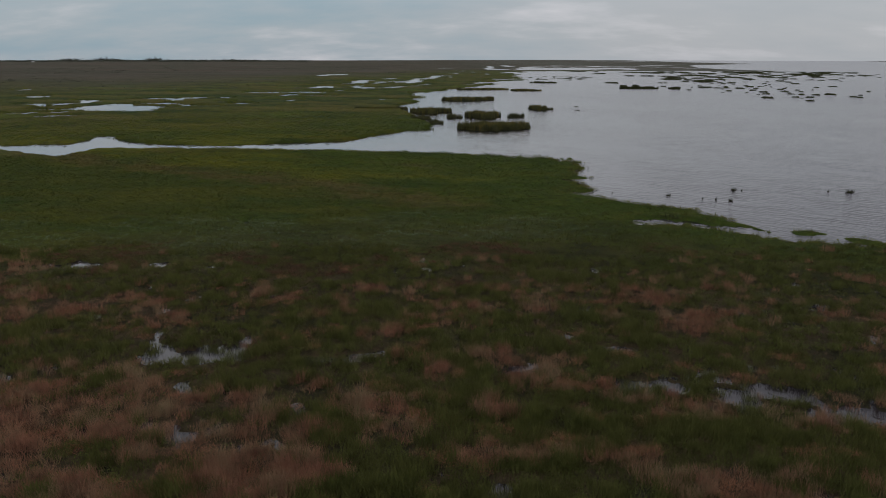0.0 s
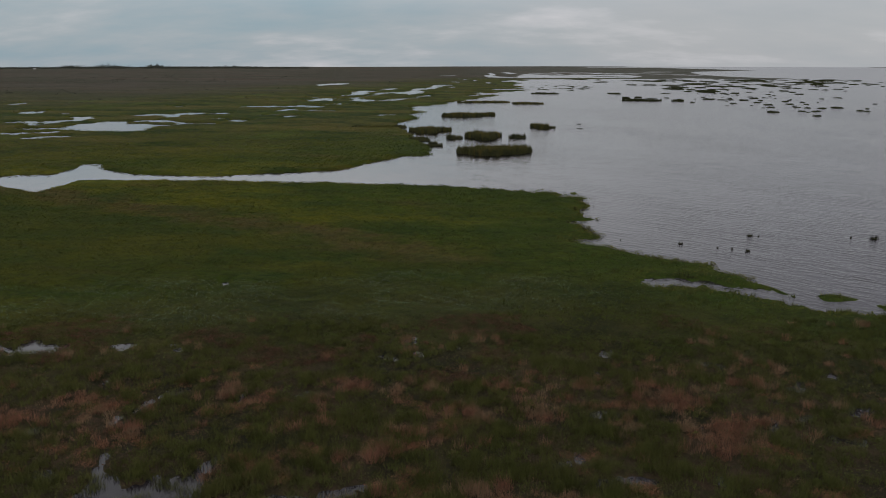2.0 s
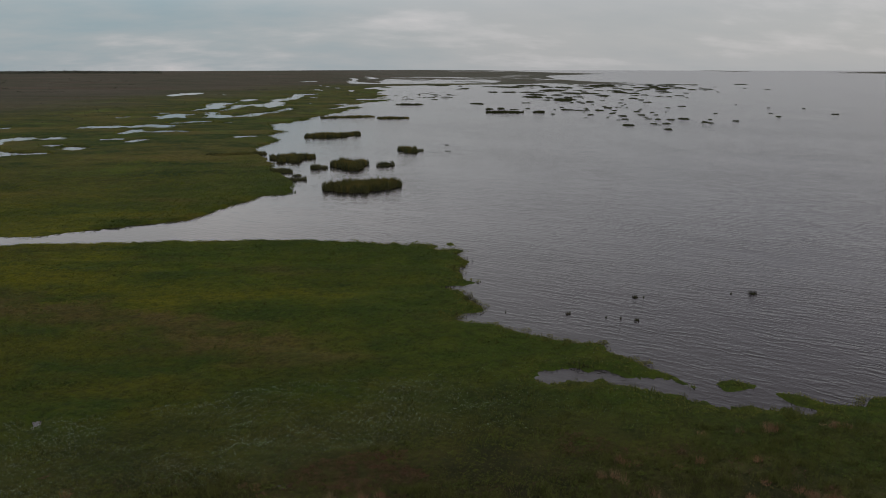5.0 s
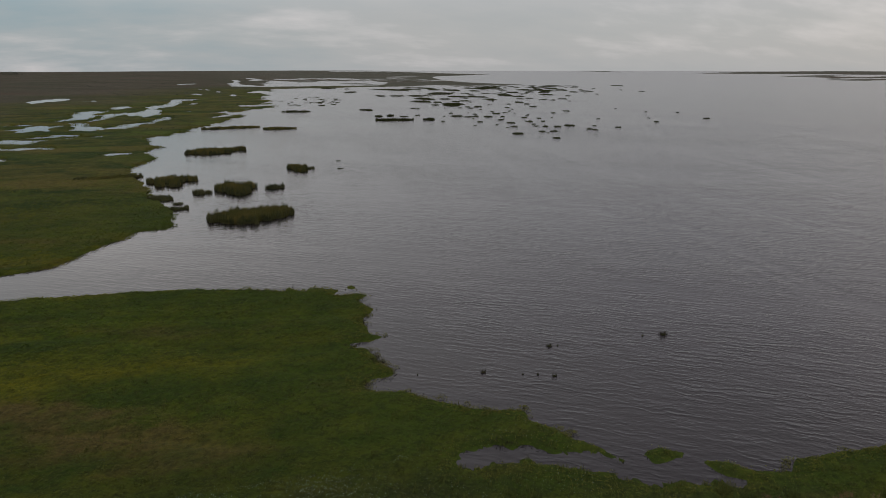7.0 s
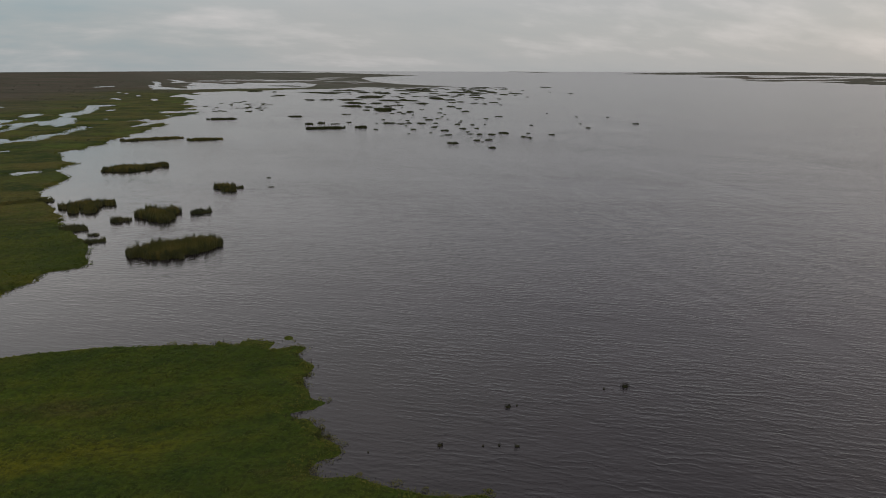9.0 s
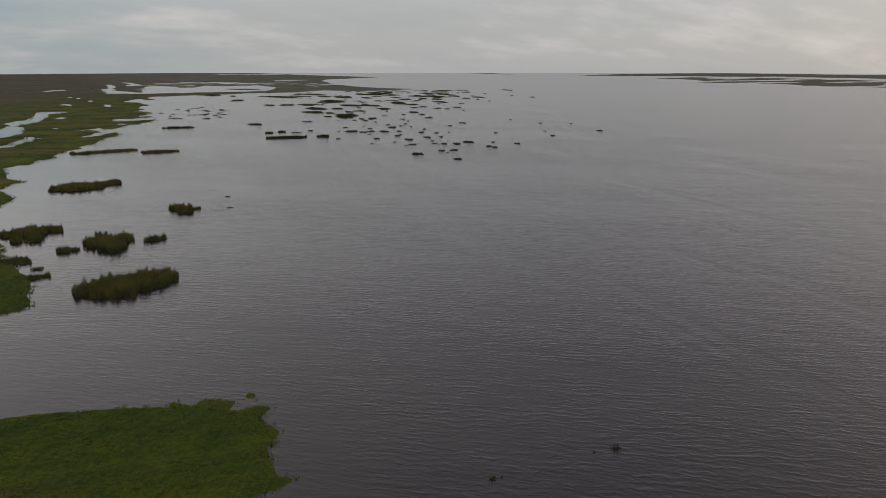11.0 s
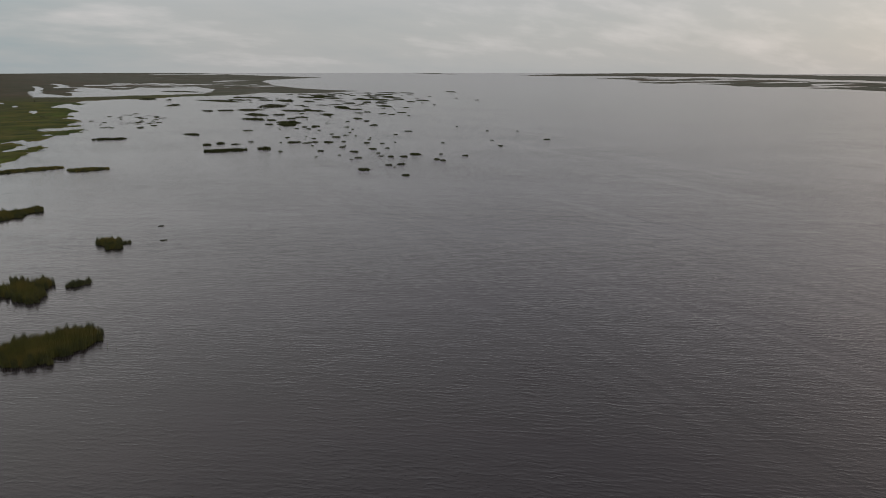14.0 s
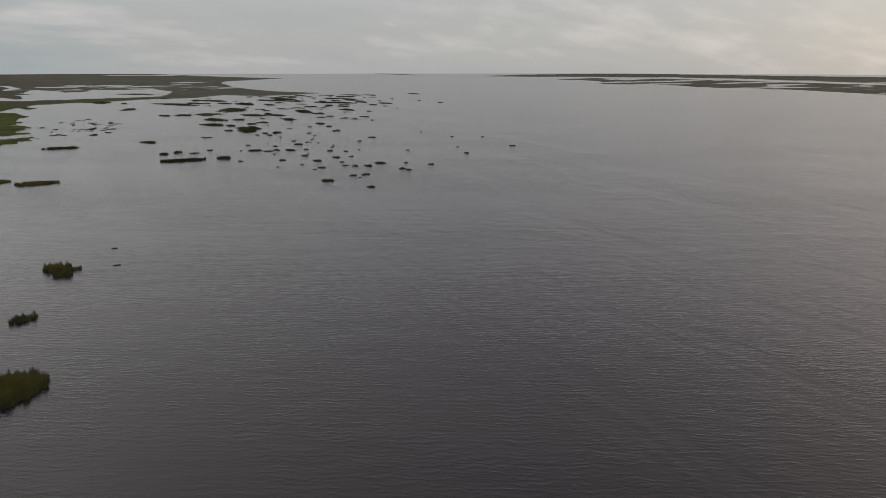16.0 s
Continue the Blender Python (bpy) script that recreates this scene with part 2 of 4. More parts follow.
def water_material():
    """Trains of short wind waves whose crests break up, finer chop, and gusts that roughen wide patches."""
    m = Nodes("lake_water", 0.08, 0.5)
    m.bsdf.inputs["IOR"].default_value = 1.333

    def train(length, turn, wander, patch):
        t = m.nt.nodes.new("ShaderNodeVectorRotate")
        t.rotation_type = "Z_AXIS"
        t.inputs["Angle"].default_value = radians(turn)
        m.put(t.inputs["Vector"], m.geo.outputs["Position"])
        way = m.nt.nodes.new("ShaderNodeSeparateXYZ")
        m.put(way.inputs[0], t.outputs[0])
        bend = m.math("MULTIPLY", m.math("SUBTRACT", m.noise(0.5 / length, 3, 0.6, (0.75, 1.0, 1.0), turn), 0.5), wander)
        wave = m.math("SINE", m.math("ADD", m.math("MULTIPLY", way.outputs[1], 2 * math.pi / length), bend))
        crest = m.math("POWER", m.math("ADD", m.math("MULTIPLY", wave, 0.5), 0.5), 1.7)
        return m.math("MULTIPLY", crest, m.span(m.noise(patch, 4, 0.65, (0.8, 1.0, 1.0), turn), 0.38, 0.66, 0.1, 1.0))

    chop = m.noise(2.4, 3, 0.55, (0.45, 1.0, 1.0), WAVE_TURN - 7)
    sep = m.nt.nodes.new("ShaderNodeSeparateXYZ")
    m.put(sep.inputs[0], m.geo.outputs["Position"])
    fetch = m.span(sep.outputs[0], -32, 38, 0.16, 1.0)
    # wind streaks: smoother lanes lie along the wind
    gust = m.span(m.noise(0.012, 4, 0.55, (0.5, 1.2, 1.0), WAVE_TURN), 0.38, 0.62, 0.6, 1.15)
    lane = m.span(m.noise(0.02, 4, 0.6, (0.22, 1.6, 1.0), WAVE_TURN + 62), 0.50, 0.66, 1.0, 0.55)
    calm = m.math("MULTIPLY", fetch, m.math("MULTIPLY", gust, lane))
    off = m.nt.nodes.new("ShaderNodeVectorMath")
    off.operation = "LENGTH"
    m.put(off.inputs[0], m.geo.outputs["Position"])
    m.put(m.bsdf.inputs["Roughness"], m.math("MULTIPLY", fetch, m.span(off.outputs["Value"], 120, 420, 0.12, 0.17)))
    parts = [(train(1.5, WAVE_TURN, 17.0, 0.17), 0.041), (train(0.95, WAVE_TURN + 9, 17.0, 0.3), 0.025), (train(2.4, WAVE_TURN - 6, 17.0, 0.11), 0.022),
             (chop, 0.026), (m.noise(0.26, 5, 0.62, (0.5, 1.0, 1.0), WAVE_TURN + 5), 0.12), (m.noise(0.10, 6, 0.7, (0.6, 1.0, 1.0), WAVE_TURN - 3), 0.16),
             (m.noise(0.04, 6, 0.72, (0.7, 1.0, 1.0), WAVE_TURN - 4), 0.22)]
    h = 0.0
    for height, much in parts:
        h = m.math("ADD", h, m.math("MULTIPLY", height, much))
    m.bump(m.math("MULTIPLY", h, calm), 1.0)
    murk = m.mix(m.noise(0.02, 3), (0.012, 0.010, 0.012), (0.016, 0.013, 0.0155))
    return m.colour(murk)


WAVE_TURN = 36.0
lake_water = water_material()


def ground_material():
    """Wet peat and thatch near, green mats along the shores, brown sedge greyed for haze far out."""
    m = Nodes("marsh_ground", 0.95, 0.03)
    pos = m.geo.outputs["Position"]
    sep = m.nt.nodes.new("ShaderNodeSeparateXYZ")
    m.put(sep.inputs[0], pos)
    big, mid, fine = m.noise(0.012, 4), m.noise(0.09, 5, 0.6), m.noise(1.3, 5, 0.7)
    far = m.nt.nodes.new("ShaderNodeVectorMath")
    far.operation = "LENGTH"
    m.put(far.inputs[0], pos)
    r = m.math("ADD", far.outputs["Value"], m.math("MULTIPLY", m.math("SUBTRACT", mid, 0.5), 40.0))
    peat = m.mix(m.span(mid, 0.4, 0.62), (0.026, 0.023, 0.015), (0.062, 0.042, 0.027))
    green = drifts(m, (0.044, 0.068, 0.009), OTHER_MAT, 0.2, WIDE_MAT, DEEP_MAT)
    olive = m.mix(m.span(big, 0.40, 0.60), (0.045, 0.064, 0.012), (0.080, 0.072, 0.018))
    olive = m.mix(m.span(m.noise(0.045, 9, 0.72, (0.7, 1.1, 1)), 0.43, 0.57), olive, (0.023, 0.040, 0.010))
    olive = m.mix(m.span(m.noise(0.018, 6, 0.65, (0.6, 1.3, 1)), 0.50, 0.62), olive, (0.092, 0.078, 0.022))
    olive = m.mix(m.span(m.noise(0.028, 8, 0.7, (1.0, 0.5, 1)), 0.53, 0.66, 0.0, 0.85), olive, (0.072, 0.098, 0.016))
    olive = m.mix(m.span(m.noise(0.16, 6, 0.7), 0.52, 0.68, 0.0, 0.7), olive, (0.090, 0.086, 0.022))
    # brown sedge; its grey, palest in the east, puts distance haze into the colour
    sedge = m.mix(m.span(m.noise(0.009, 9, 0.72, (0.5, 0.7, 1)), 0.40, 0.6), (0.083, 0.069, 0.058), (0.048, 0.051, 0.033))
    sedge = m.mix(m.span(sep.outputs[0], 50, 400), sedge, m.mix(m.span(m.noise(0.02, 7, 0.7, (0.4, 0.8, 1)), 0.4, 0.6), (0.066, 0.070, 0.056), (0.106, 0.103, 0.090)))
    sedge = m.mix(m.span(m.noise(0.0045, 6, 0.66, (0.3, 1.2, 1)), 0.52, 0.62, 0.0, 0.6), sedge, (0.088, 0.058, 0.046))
    c = m.mix(m.span(r, 62, 90), peat, green)
    c = m.mix(m.span(r, 165, 250), c, olive)
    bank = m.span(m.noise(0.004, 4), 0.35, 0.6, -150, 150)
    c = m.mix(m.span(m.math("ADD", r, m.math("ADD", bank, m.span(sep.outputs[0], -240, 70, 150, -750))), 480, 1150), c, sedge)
    # dark flecks: the shade in gaps between clumps, mixed into the colour
    c = m.mix(m.span(fine, 0.40, 0.62, 0.0, 0.6), c, (0.018, 0.022, 0.010))
    m.bump(m.math("ADD", m.math("MULTIPLY", m.noise(0.45, 4, 0.6), 1.3), m.math("ADD", m.math("MULTIPLY", fine, 0.5), m.math("MULTIPLY", m.noise(4.0, 4, 0.7), 0.15))), 1.0, 0.9)
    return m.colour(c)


marsh_ground = ground_material()


# ---- shaping helpers ----
def grain(x, y, seed=0):
    ix, iy = np.floor(x).astype(np.int64), np.floor(y).astype(np.int64)
    fx, fy = x - ix, y - iy
    fx, fy = fx * fx * (3 - 2 * fx), fy * fy * (3 - 2 * fy)

    def hashed(p, q):
        h = (p * 374761393 + q * 668265263 + seed * 144665 + 1013904223) & 0xFFFFFFFF
        h = ((h ^ (h >> 13)) * 1274126177) & 0xFFFFFFFF
        return ((h ^ (h >> 16)) & 0xFFFF) / 65535.0

    top = hashed(ix, iy) * (1 - fx) + hashed(ix + 1, iy) * fx
    low = hashed(ix, iy + 1) * (1 - fx) + hashed(ix + 1, iy + 1) * fx
    return (top * (1 - fy) + low * fy) * 2 - 1


def rough(x, y, octaves=3, seed=0):
    out, amp, total = 0.0, 1.0, 0.0
    for k in range(octaves):
        out = out + amp * grain(x * 2 ** k + 17.3 * k, y * 2 ** k - 9.1 * k, seed + k)
        total += amp
        amp *= 0.5
    return out / total


def inside(x, y, ring):
    """Metres to the ring's edge: above zero inside it."""
    best, odd = np.full(x.shape, 1e12), np.zeros(x.shape, bool)
    for (x0, y0), (x1, y1) in zip(ring, ring[1:] + ring[:1]):
        dx, dy = x1 - x0, y1 - y0
        s = np.clip(((x - x0) * dx + (y - y0) * dy) / (dx * dx + dy * dy), 0, 1)
        best = np.minimum(best, (x - x0 - s * dx) ** 2 + (y - y0 - s * dy) ** 2)
        if y0 != y1:
            odd ^= ((y0 > y) != (y1 > y)) & (x < dx * (y - y0) / dy + x0)
    d = np.sqrt(best)
    return np.where(odd, d, -d)


def trail(x, y, points, half):
    """Metres outside a line of water with that half width."""
    best = np.full(x.shape, 1e12)
    for (x0, y0), (x1, y1) in zip(points, points[1:]):
        dx, dy = x1 - x0, y1 - y0
        s = np.clip(((x - x0) * dx + (y - y0) * dy) / (dx * dx + dy * dy), 0, 1)
        best = np.minimum(best, (x - x0 - s * dx) ** 2 + (y - y0 - s * dy) ** 2)
    return np.sqrt(best) - half


def lift(x, y):
    """The far country's gentle rise."""
    r, az = np.hypot(x, y), np.degrees(np.arctan2(x, y))
    rim = np.interp(az, [-180, -40, -32, -25, -16, -8, 0, 8, 30, 45, 100, 180], [0, -3, -3, 5, 12, 15, 22, 28, 33, 38, 38, 0])
    return rim * np.clip((r - 1800) / 3050, 0, 1) ** 2


# ---- plan of land and water ----
SOUTH_MARSH = [(-4900, 60), (-160, 148), (-112, 160), (-98, 157), (-84, 147), (-78, 143), (-77, 150), (-78, 159), (-58, 159.5), (-44, 158),
               (-23, 157), (-2, 155), (14.8, 148.3), (15.5, 149.7), (16.9, 148), (18.2, 146.8), (19, 148.4), (21.7, 147.5), (23.2, 145.8), (22.2, 143.5), (23.4, 142.4),
               (26.2, 142.8), (28.2, 141.1), (25.9, 140), (25.7, 137.8), (26.7, 133.7), (25.6, 131.6), (24, 129.4), (24.1, 126.6), (23.6, 123.8)]
SOUTH_SHORE = [(25.2, 122.3), (23.2, 121.1), (21, 121), (19.4, 120.6), (21.9, 118.9), (22.4, 117.1), (22.4, 113.5), (23.4, 110.9), (23.1, 109.4),
               (22.3, 108.6), (20.4, 108.5), (18.7, 107.3), (19, 106.2), (20.8, 104.7), (23.2, 104.3), (25.3, 101.1), (28.5, 97.8), (30.4, 96.4),
               (33.3, 95.6), (34.1, 94.9), (33.9, 92.5), (36.5, 88), (38.5, 84), (41, 79), (47, 77), (52, 75), (55, 77), (66, 76), (110, 66),
               (400, -40), (4900, -500), (4900, -4900), (-4900, -4900)]
NORTH_MARSH = [(-4900, 120), (-160, 158), (-112, 167), (-101, 163), (-88, 169), (-87, 176), (-89, 185), (-85, 185), (-80, 176), (-72, 170),
               (-60, 166.5), (-50, 166), (-46, 168), (-33, 174), (-24, 178), (-18, 193), (-11, 204), (-5, 206), (-5, 228), (-9, 252), (-14, 276),
               (-20, 312), (-22, 324), (-11, 354), (-20, 374), (-14, 398), (-22, 451), (-11, 465), (-2, 487)]
NORTH_COVES = [(-2, 500), (1, 510), (11, 526), (22, 554), (30, 581), (36, 608), (43, 634), (42, 650), (36, 632), (27, 622), (19, 619), (24, 643), (33, 660), (28, 684),
               (18, 683), (28, 701), (36, 710), (35, 686), (44, 693), (58, 732), (72, 734), (66, 749), (79, 757), (90, 784), (88, 801), (70, 786), (51, 794),
               (52, 818), (72, 818), (94, 835), (81, 850), (80, 870), (97, 904), (91, 930), (92, 978), (102, 1000), (93, 1030), (120, 1130), (100, 1213),
               (93, 1236), (124, 1335), (133, 1283), (152, 1322), (137, 1379)]
NORTH_COAST = [(166, 1435), (230, 1482), (255, 1455), (286, 1509), (354, 1569), (415, 1583), (487, 1616), (582, 1744), (631, 1648), (711, 1666), (845, 1775),
               (802, 1913), (800, 2080), (834, 2370), (916, 2691), (992, 2967), (1078, 3159), (1309, 3375), (1500, 3540), (1376, 3882), (1300, 4131),
               (1100, 4950), (-4900, 4950)]
LAGOON = [(101, 1665), (105, 1841), (112, 2034), (127, 2141), (144, 2193), (122, 1929), (131, 1831), (158, 1692), (172, 1726), (191, 1952), (234, 2014),
          (199, 2055), (239, 2285), (273, 2341), (296, 2264), (300, 2104), (345, 2119), (412, 2327), (430, 2250), (559, 2311), (555, 2104), (447, 1749),
          (385, 1703), (295, 1675), (210, 1640), (146, 1630)]
LAGOON_ARMS = [([(151, 2527), (149, 2318), (134, 2137)], 9), ([(197, 2368), (234, 2574), (225, 2850)], 12), ([(830, 3020), (931, 3096)], 40), ([(900, 4480), (1150, 4380)], 60)]
EAST_SPIT = [(2546, 2679), (2506, 2347), (2190, 2058), (2308, 1799), (2125, 1526), (2192, 1273), (1990, 913), (2100, 300), (3300, 300),
             (2932, 1320), (3068, 2031), (3077, 2522), (2884, 2734)]
EAST_SHORE = [(2618, 3373), (2749, 3160), (2930, 2960), (3190, 2600), (3345, 2191), (3120, 1382), (3500, 250), (4900, 250), (4078, 1818),
              (3706, 3254), (3030, 3478)]
FAR_SPIT = [(2031, 4500), (2424, 4280), (2440, 3760), (2500, 3760), (2520, 4300), (2060, 4560)]
CORNER_ISLET = [(25, 145.6), (25.6, 147.6), (27, 147.4), (26.8, 145.6)]
SHORE_ISLETS = [[(41.5, 83), (44, 83), (45.5, 81.8), (43.5, 80.6), (41.5, 81.2)], [(46.4, 79.5), (48.7, 78.3), (50.3, 76.3), (53, 75.3), (51.1, 73.5), (47.8, 75.7), (46.3, 77.8)],
                [(28.2, 85.4), (32.4, 83.7), (33.2, 82.6), (37, 80.7), (36.8, 79.6), (32.5, 81.4), (27.4, 84)]]
MAIN_POND = [(-149, 296), (-149, 308), (-145, 319), (-137, 323), (-128, 332), (-117, 320), (-107, 314), (-98, 316), (-96, 311), (-105, 309), (-112, 306),
             (-113, 300), (-116, 290), (-116, 278), (-117, 274), (-134, 276), (-141, 281), (-161, 279), (-163, 284), (-152, 287), (-145, 289), (-143, 293)]
WEST_PONDS = [[(-158, 261), (-155, 266), (-148, 267), (-143, 273), (-142, 265), (-150, 260), (-155, 258)],
              [(-169, 313), (-171, 324), (-166, 326), (-162, 332), (-174, 346), (-168, 349), (-159, 331), (-161, 321), (-165, 315), (-164, 306)],
              [(-210, 365), (-219, 385), (-211, 386), (-204, 371), (-202, 359)], [(-179, 315), (-178, 317), (-166, 301), (-165, 295)],
              [(-185, 315), (-181, 315), (-178, 310), (-181, 310)],
              [(-152, 355), (-149, 365), (-143, 373), (-134, 364), (-135, 374), (-128, 385), (-124, 378), (-124, 368), (-131, 360), (-129, 347), (-138, 359), (-145, 356)]]
MID_PONDS = [[(-163, 439), (-159, 446), (-154, 436), (-159, 433)], [(-265, 450), (-267, 469), (-259, 454), (-260, 443)], [(-191, 362), (-189, 370), (-185, 361)],
             [(-139, 247), (-137, 249), (-134, 245), (-137, 245)], [(-135, 253), (-132, 255), (-130, 251)], [(-117, 376), (-114, 382), (-110, 372), (-114, 369)],
             [(-107, 345), (-102, 347), (-101, 341), (-104, 337)], [(-98, 333), (-96, 338), (-89, 330), (-88, 325), (-94, 324)],
             [(-90, 371), (-84, 371), (-83, 365), (-88, 364)], [(-77, 355), (-75, 363), (-73, 369), (-73, 362), (-75, 356)],
             [(-33, 373), (-30, 377), (-26, 378), (-27, 373), (-31, 370)], [(-65, 413), (-61, 412), (-61, 406), (-63, 404)]]
LONG_PONDS = [[(-123, 450), (-108, 452), (-97, 453), (-87, 460), (-80, 455), (-68, 457), (-72, 446), (-75, 434), (-100, 438), (-104, 433), (-118, 432)],
              [(-82, 469), (-74, 475), (-68, 485), (-57, 482), (-59, 475), (-67, 469), (-75, 464)], [(-65, 461), (-58, 467), (-58, 461), (-63, 457)],
              [(-54, 470), (-46, 473), (-46, 466), (-52, 466)],
              [(-91, 397), (-89, 414), (-88, 425), (-86, 414), (-83, 410), (-76, 411), (-73, 416), (-67, 411), (-72, 404), (-84, 405), (-89, 394)]]
BRAID_PONDS = [[(-103, 529), (-95, 546), (-95, 556), (-90, 566), (-83, 554), (-79, 563), (-77, 552), (-83, 533), (-77, 513), (-85, 515), (-93, 504), (-96, 522)],
               [(-123, 525), (-120, 533), (-118, 537), (-117, 528), (-120, 520)], [(-112, 566), (-104, 575), (-99, 574), (-99, 562), (-106, 559)],
               [(-75, 585), (-66, 583), (-62, 548), (-55, 546), (-51, 530), (-42, 543), (-38, 564), (-31, 574), (-26, 572), (-23, 597), (-16, 638), (-11, 636),
                (-13, 608), (-18, 595), (-22, 565), (-29, 555), (-36, 526), (-50, 520), (-55, 507), (-69, 516), (-66, 529)]]
EAST_BRAIDS = [[(-29, 763), (-21, 735), (-19, 687), (-23, 663), (-31, 634), (-36, 658), (-42, 644), (-45, 677), (-53, 662), (-55, 625), (-61, 594), (-68, 595),
                (-63, 614), (-59, 648), (-67, 674), (-55, 696), (-39, 710), (-35, 749)],
               [(-39, 782), (-29, 828), (-21, 840), (-16, 912), (-15, 980), (13, 984), (13, 956), (-4, 942), (-5, 879), (-12, 800), (-22, 778), (-29, 763)]]
FAR_PONDS = [[(-87, 678), (-90, 723), (-80, 730), (-69, 737), (-65, 741), (-69, 699), (-74, 675), (-65, 673), (-70, 636), (-73, 616), (-80, 604), (-86, 594),
              (-88, 606), (-83, 632), (-82, 654)], [(-67, 777), (-65, 812), (-53, 815), (-49, 802), (-55, 775), (-60, 755)],
             [(-166, 944), (-166, 977), (-159, 1010), (-147, 1036), (-136, 1033), (-131, 995), (-142, 939), (-149, 925), (-153, 897)],
             [(-112, 957), (-101, 971), (-98, 946)]]
POND_ISLETS = [([(-133, 313), (-126, 314)], 2.2), ([(-122, 310), (-115, 311)], 2.6)]
COAST_PONDS = [[(1, 844), (9, 877), (11, 857), (7, 833)], [(22, 1450), (30, 1475), (29, 1425)], [(36, 1425), (43, 1400), (40, 1370)],
               [(7, 1149), (16, 1197), (24, 1150), (22, 1126), (14, 1146)], [(48, 1289), (54, 1308), (53, 1256), (48, 1258)], [(64, 1156), (68, 1137), (65, 1074), (61, 1091)],
               [(47, 744), (55, 751), (56, 739)], [(-14, 694), (-11, 706), (-10, 689)], [(0, 714), (3, 720), (3, 708)],
               [(-24, 1850), (-10, 1934), (26, 1991), (25, 1920), (-10, 1846)], [(-16, 618), (-9, 627), (-12, 603), (-15, 592)]]
# line, half width, how broken
POOLS = [([(-19.4, 44.5), (-16.7, 44.5), (-14.9, 44.8)], 1.4, 1.2), ([(-20.4, 47.5), (-19.8, 45.2)], 0.35, 0.7), ([(-21.4, 50.7), (-20.4, 47.5)], 0.2, 1.0),
         ([(-13.4, 48.9), (-14.8, 45.3)], 0.4, 0.9), ([(-10.7, 44.1), (-6.9, 44.3), (-3.6, 45.5)], 0.5, 1.0), ([(9.5, 41.3), (14.4, 40.0)], 0.6, 2.6),
         ([(17.3, 43.0), (17.7, 40.3)], 0.7, 1.6), ([(14.4, 40.0), (19.5, 39.7), (25.2, 36.9), (30, 34.5)], 0.9, 3.0), ([(2.1, 42.8), (7.7, 43.0)], 0.35, 1.4),
         ([(-37.9, 66.3), (-34.0, 65.6)], 1.1, 2.4), ([(-27.8, 66.5), (-27.1, 67.2)], 0.5, 0.9), ([(-21.5, 55.7), (-19.4, 58)], 0.35, 1.0), ([(9.9, 46.2), (13.6, 46.6)], 0.3, 1.3),
         ([(-24.2, 84.5), (-24, 86)], 0.35, 0.7)]
NEAR_POOLS = [([(-10, 33), (-3, 31.5)], 0.2, 1.9), ([(-14, 34), (-17, 36)], 0.1, 1.9), ([(-4, 30.5), (3, 29)], 0.2, 1.8), ([(-24, 33), (-21, 30)], 0.2, 1.8)]
INLETS = [([(25.5, 87.4), (30, 86.4), (34, 84)], 1.2), ([(36, 82.5), (40, 79.5), (47, 77.5)], 1.5)]


TRAILS = [([(-40, 142), (-11, 133), (0.5, 124), (8, 120), (23, 119)], 0.9), ([(1, 119), (7.3, 117.2), (12, 113), (20, 110)], 0.6), ([(-70, 150), (-33, 145), (-23, 143), (5, 136), (26, 131)], 0.75), ([(-30, 112), (-5, 101.6), (4, 96)], 0.6)]


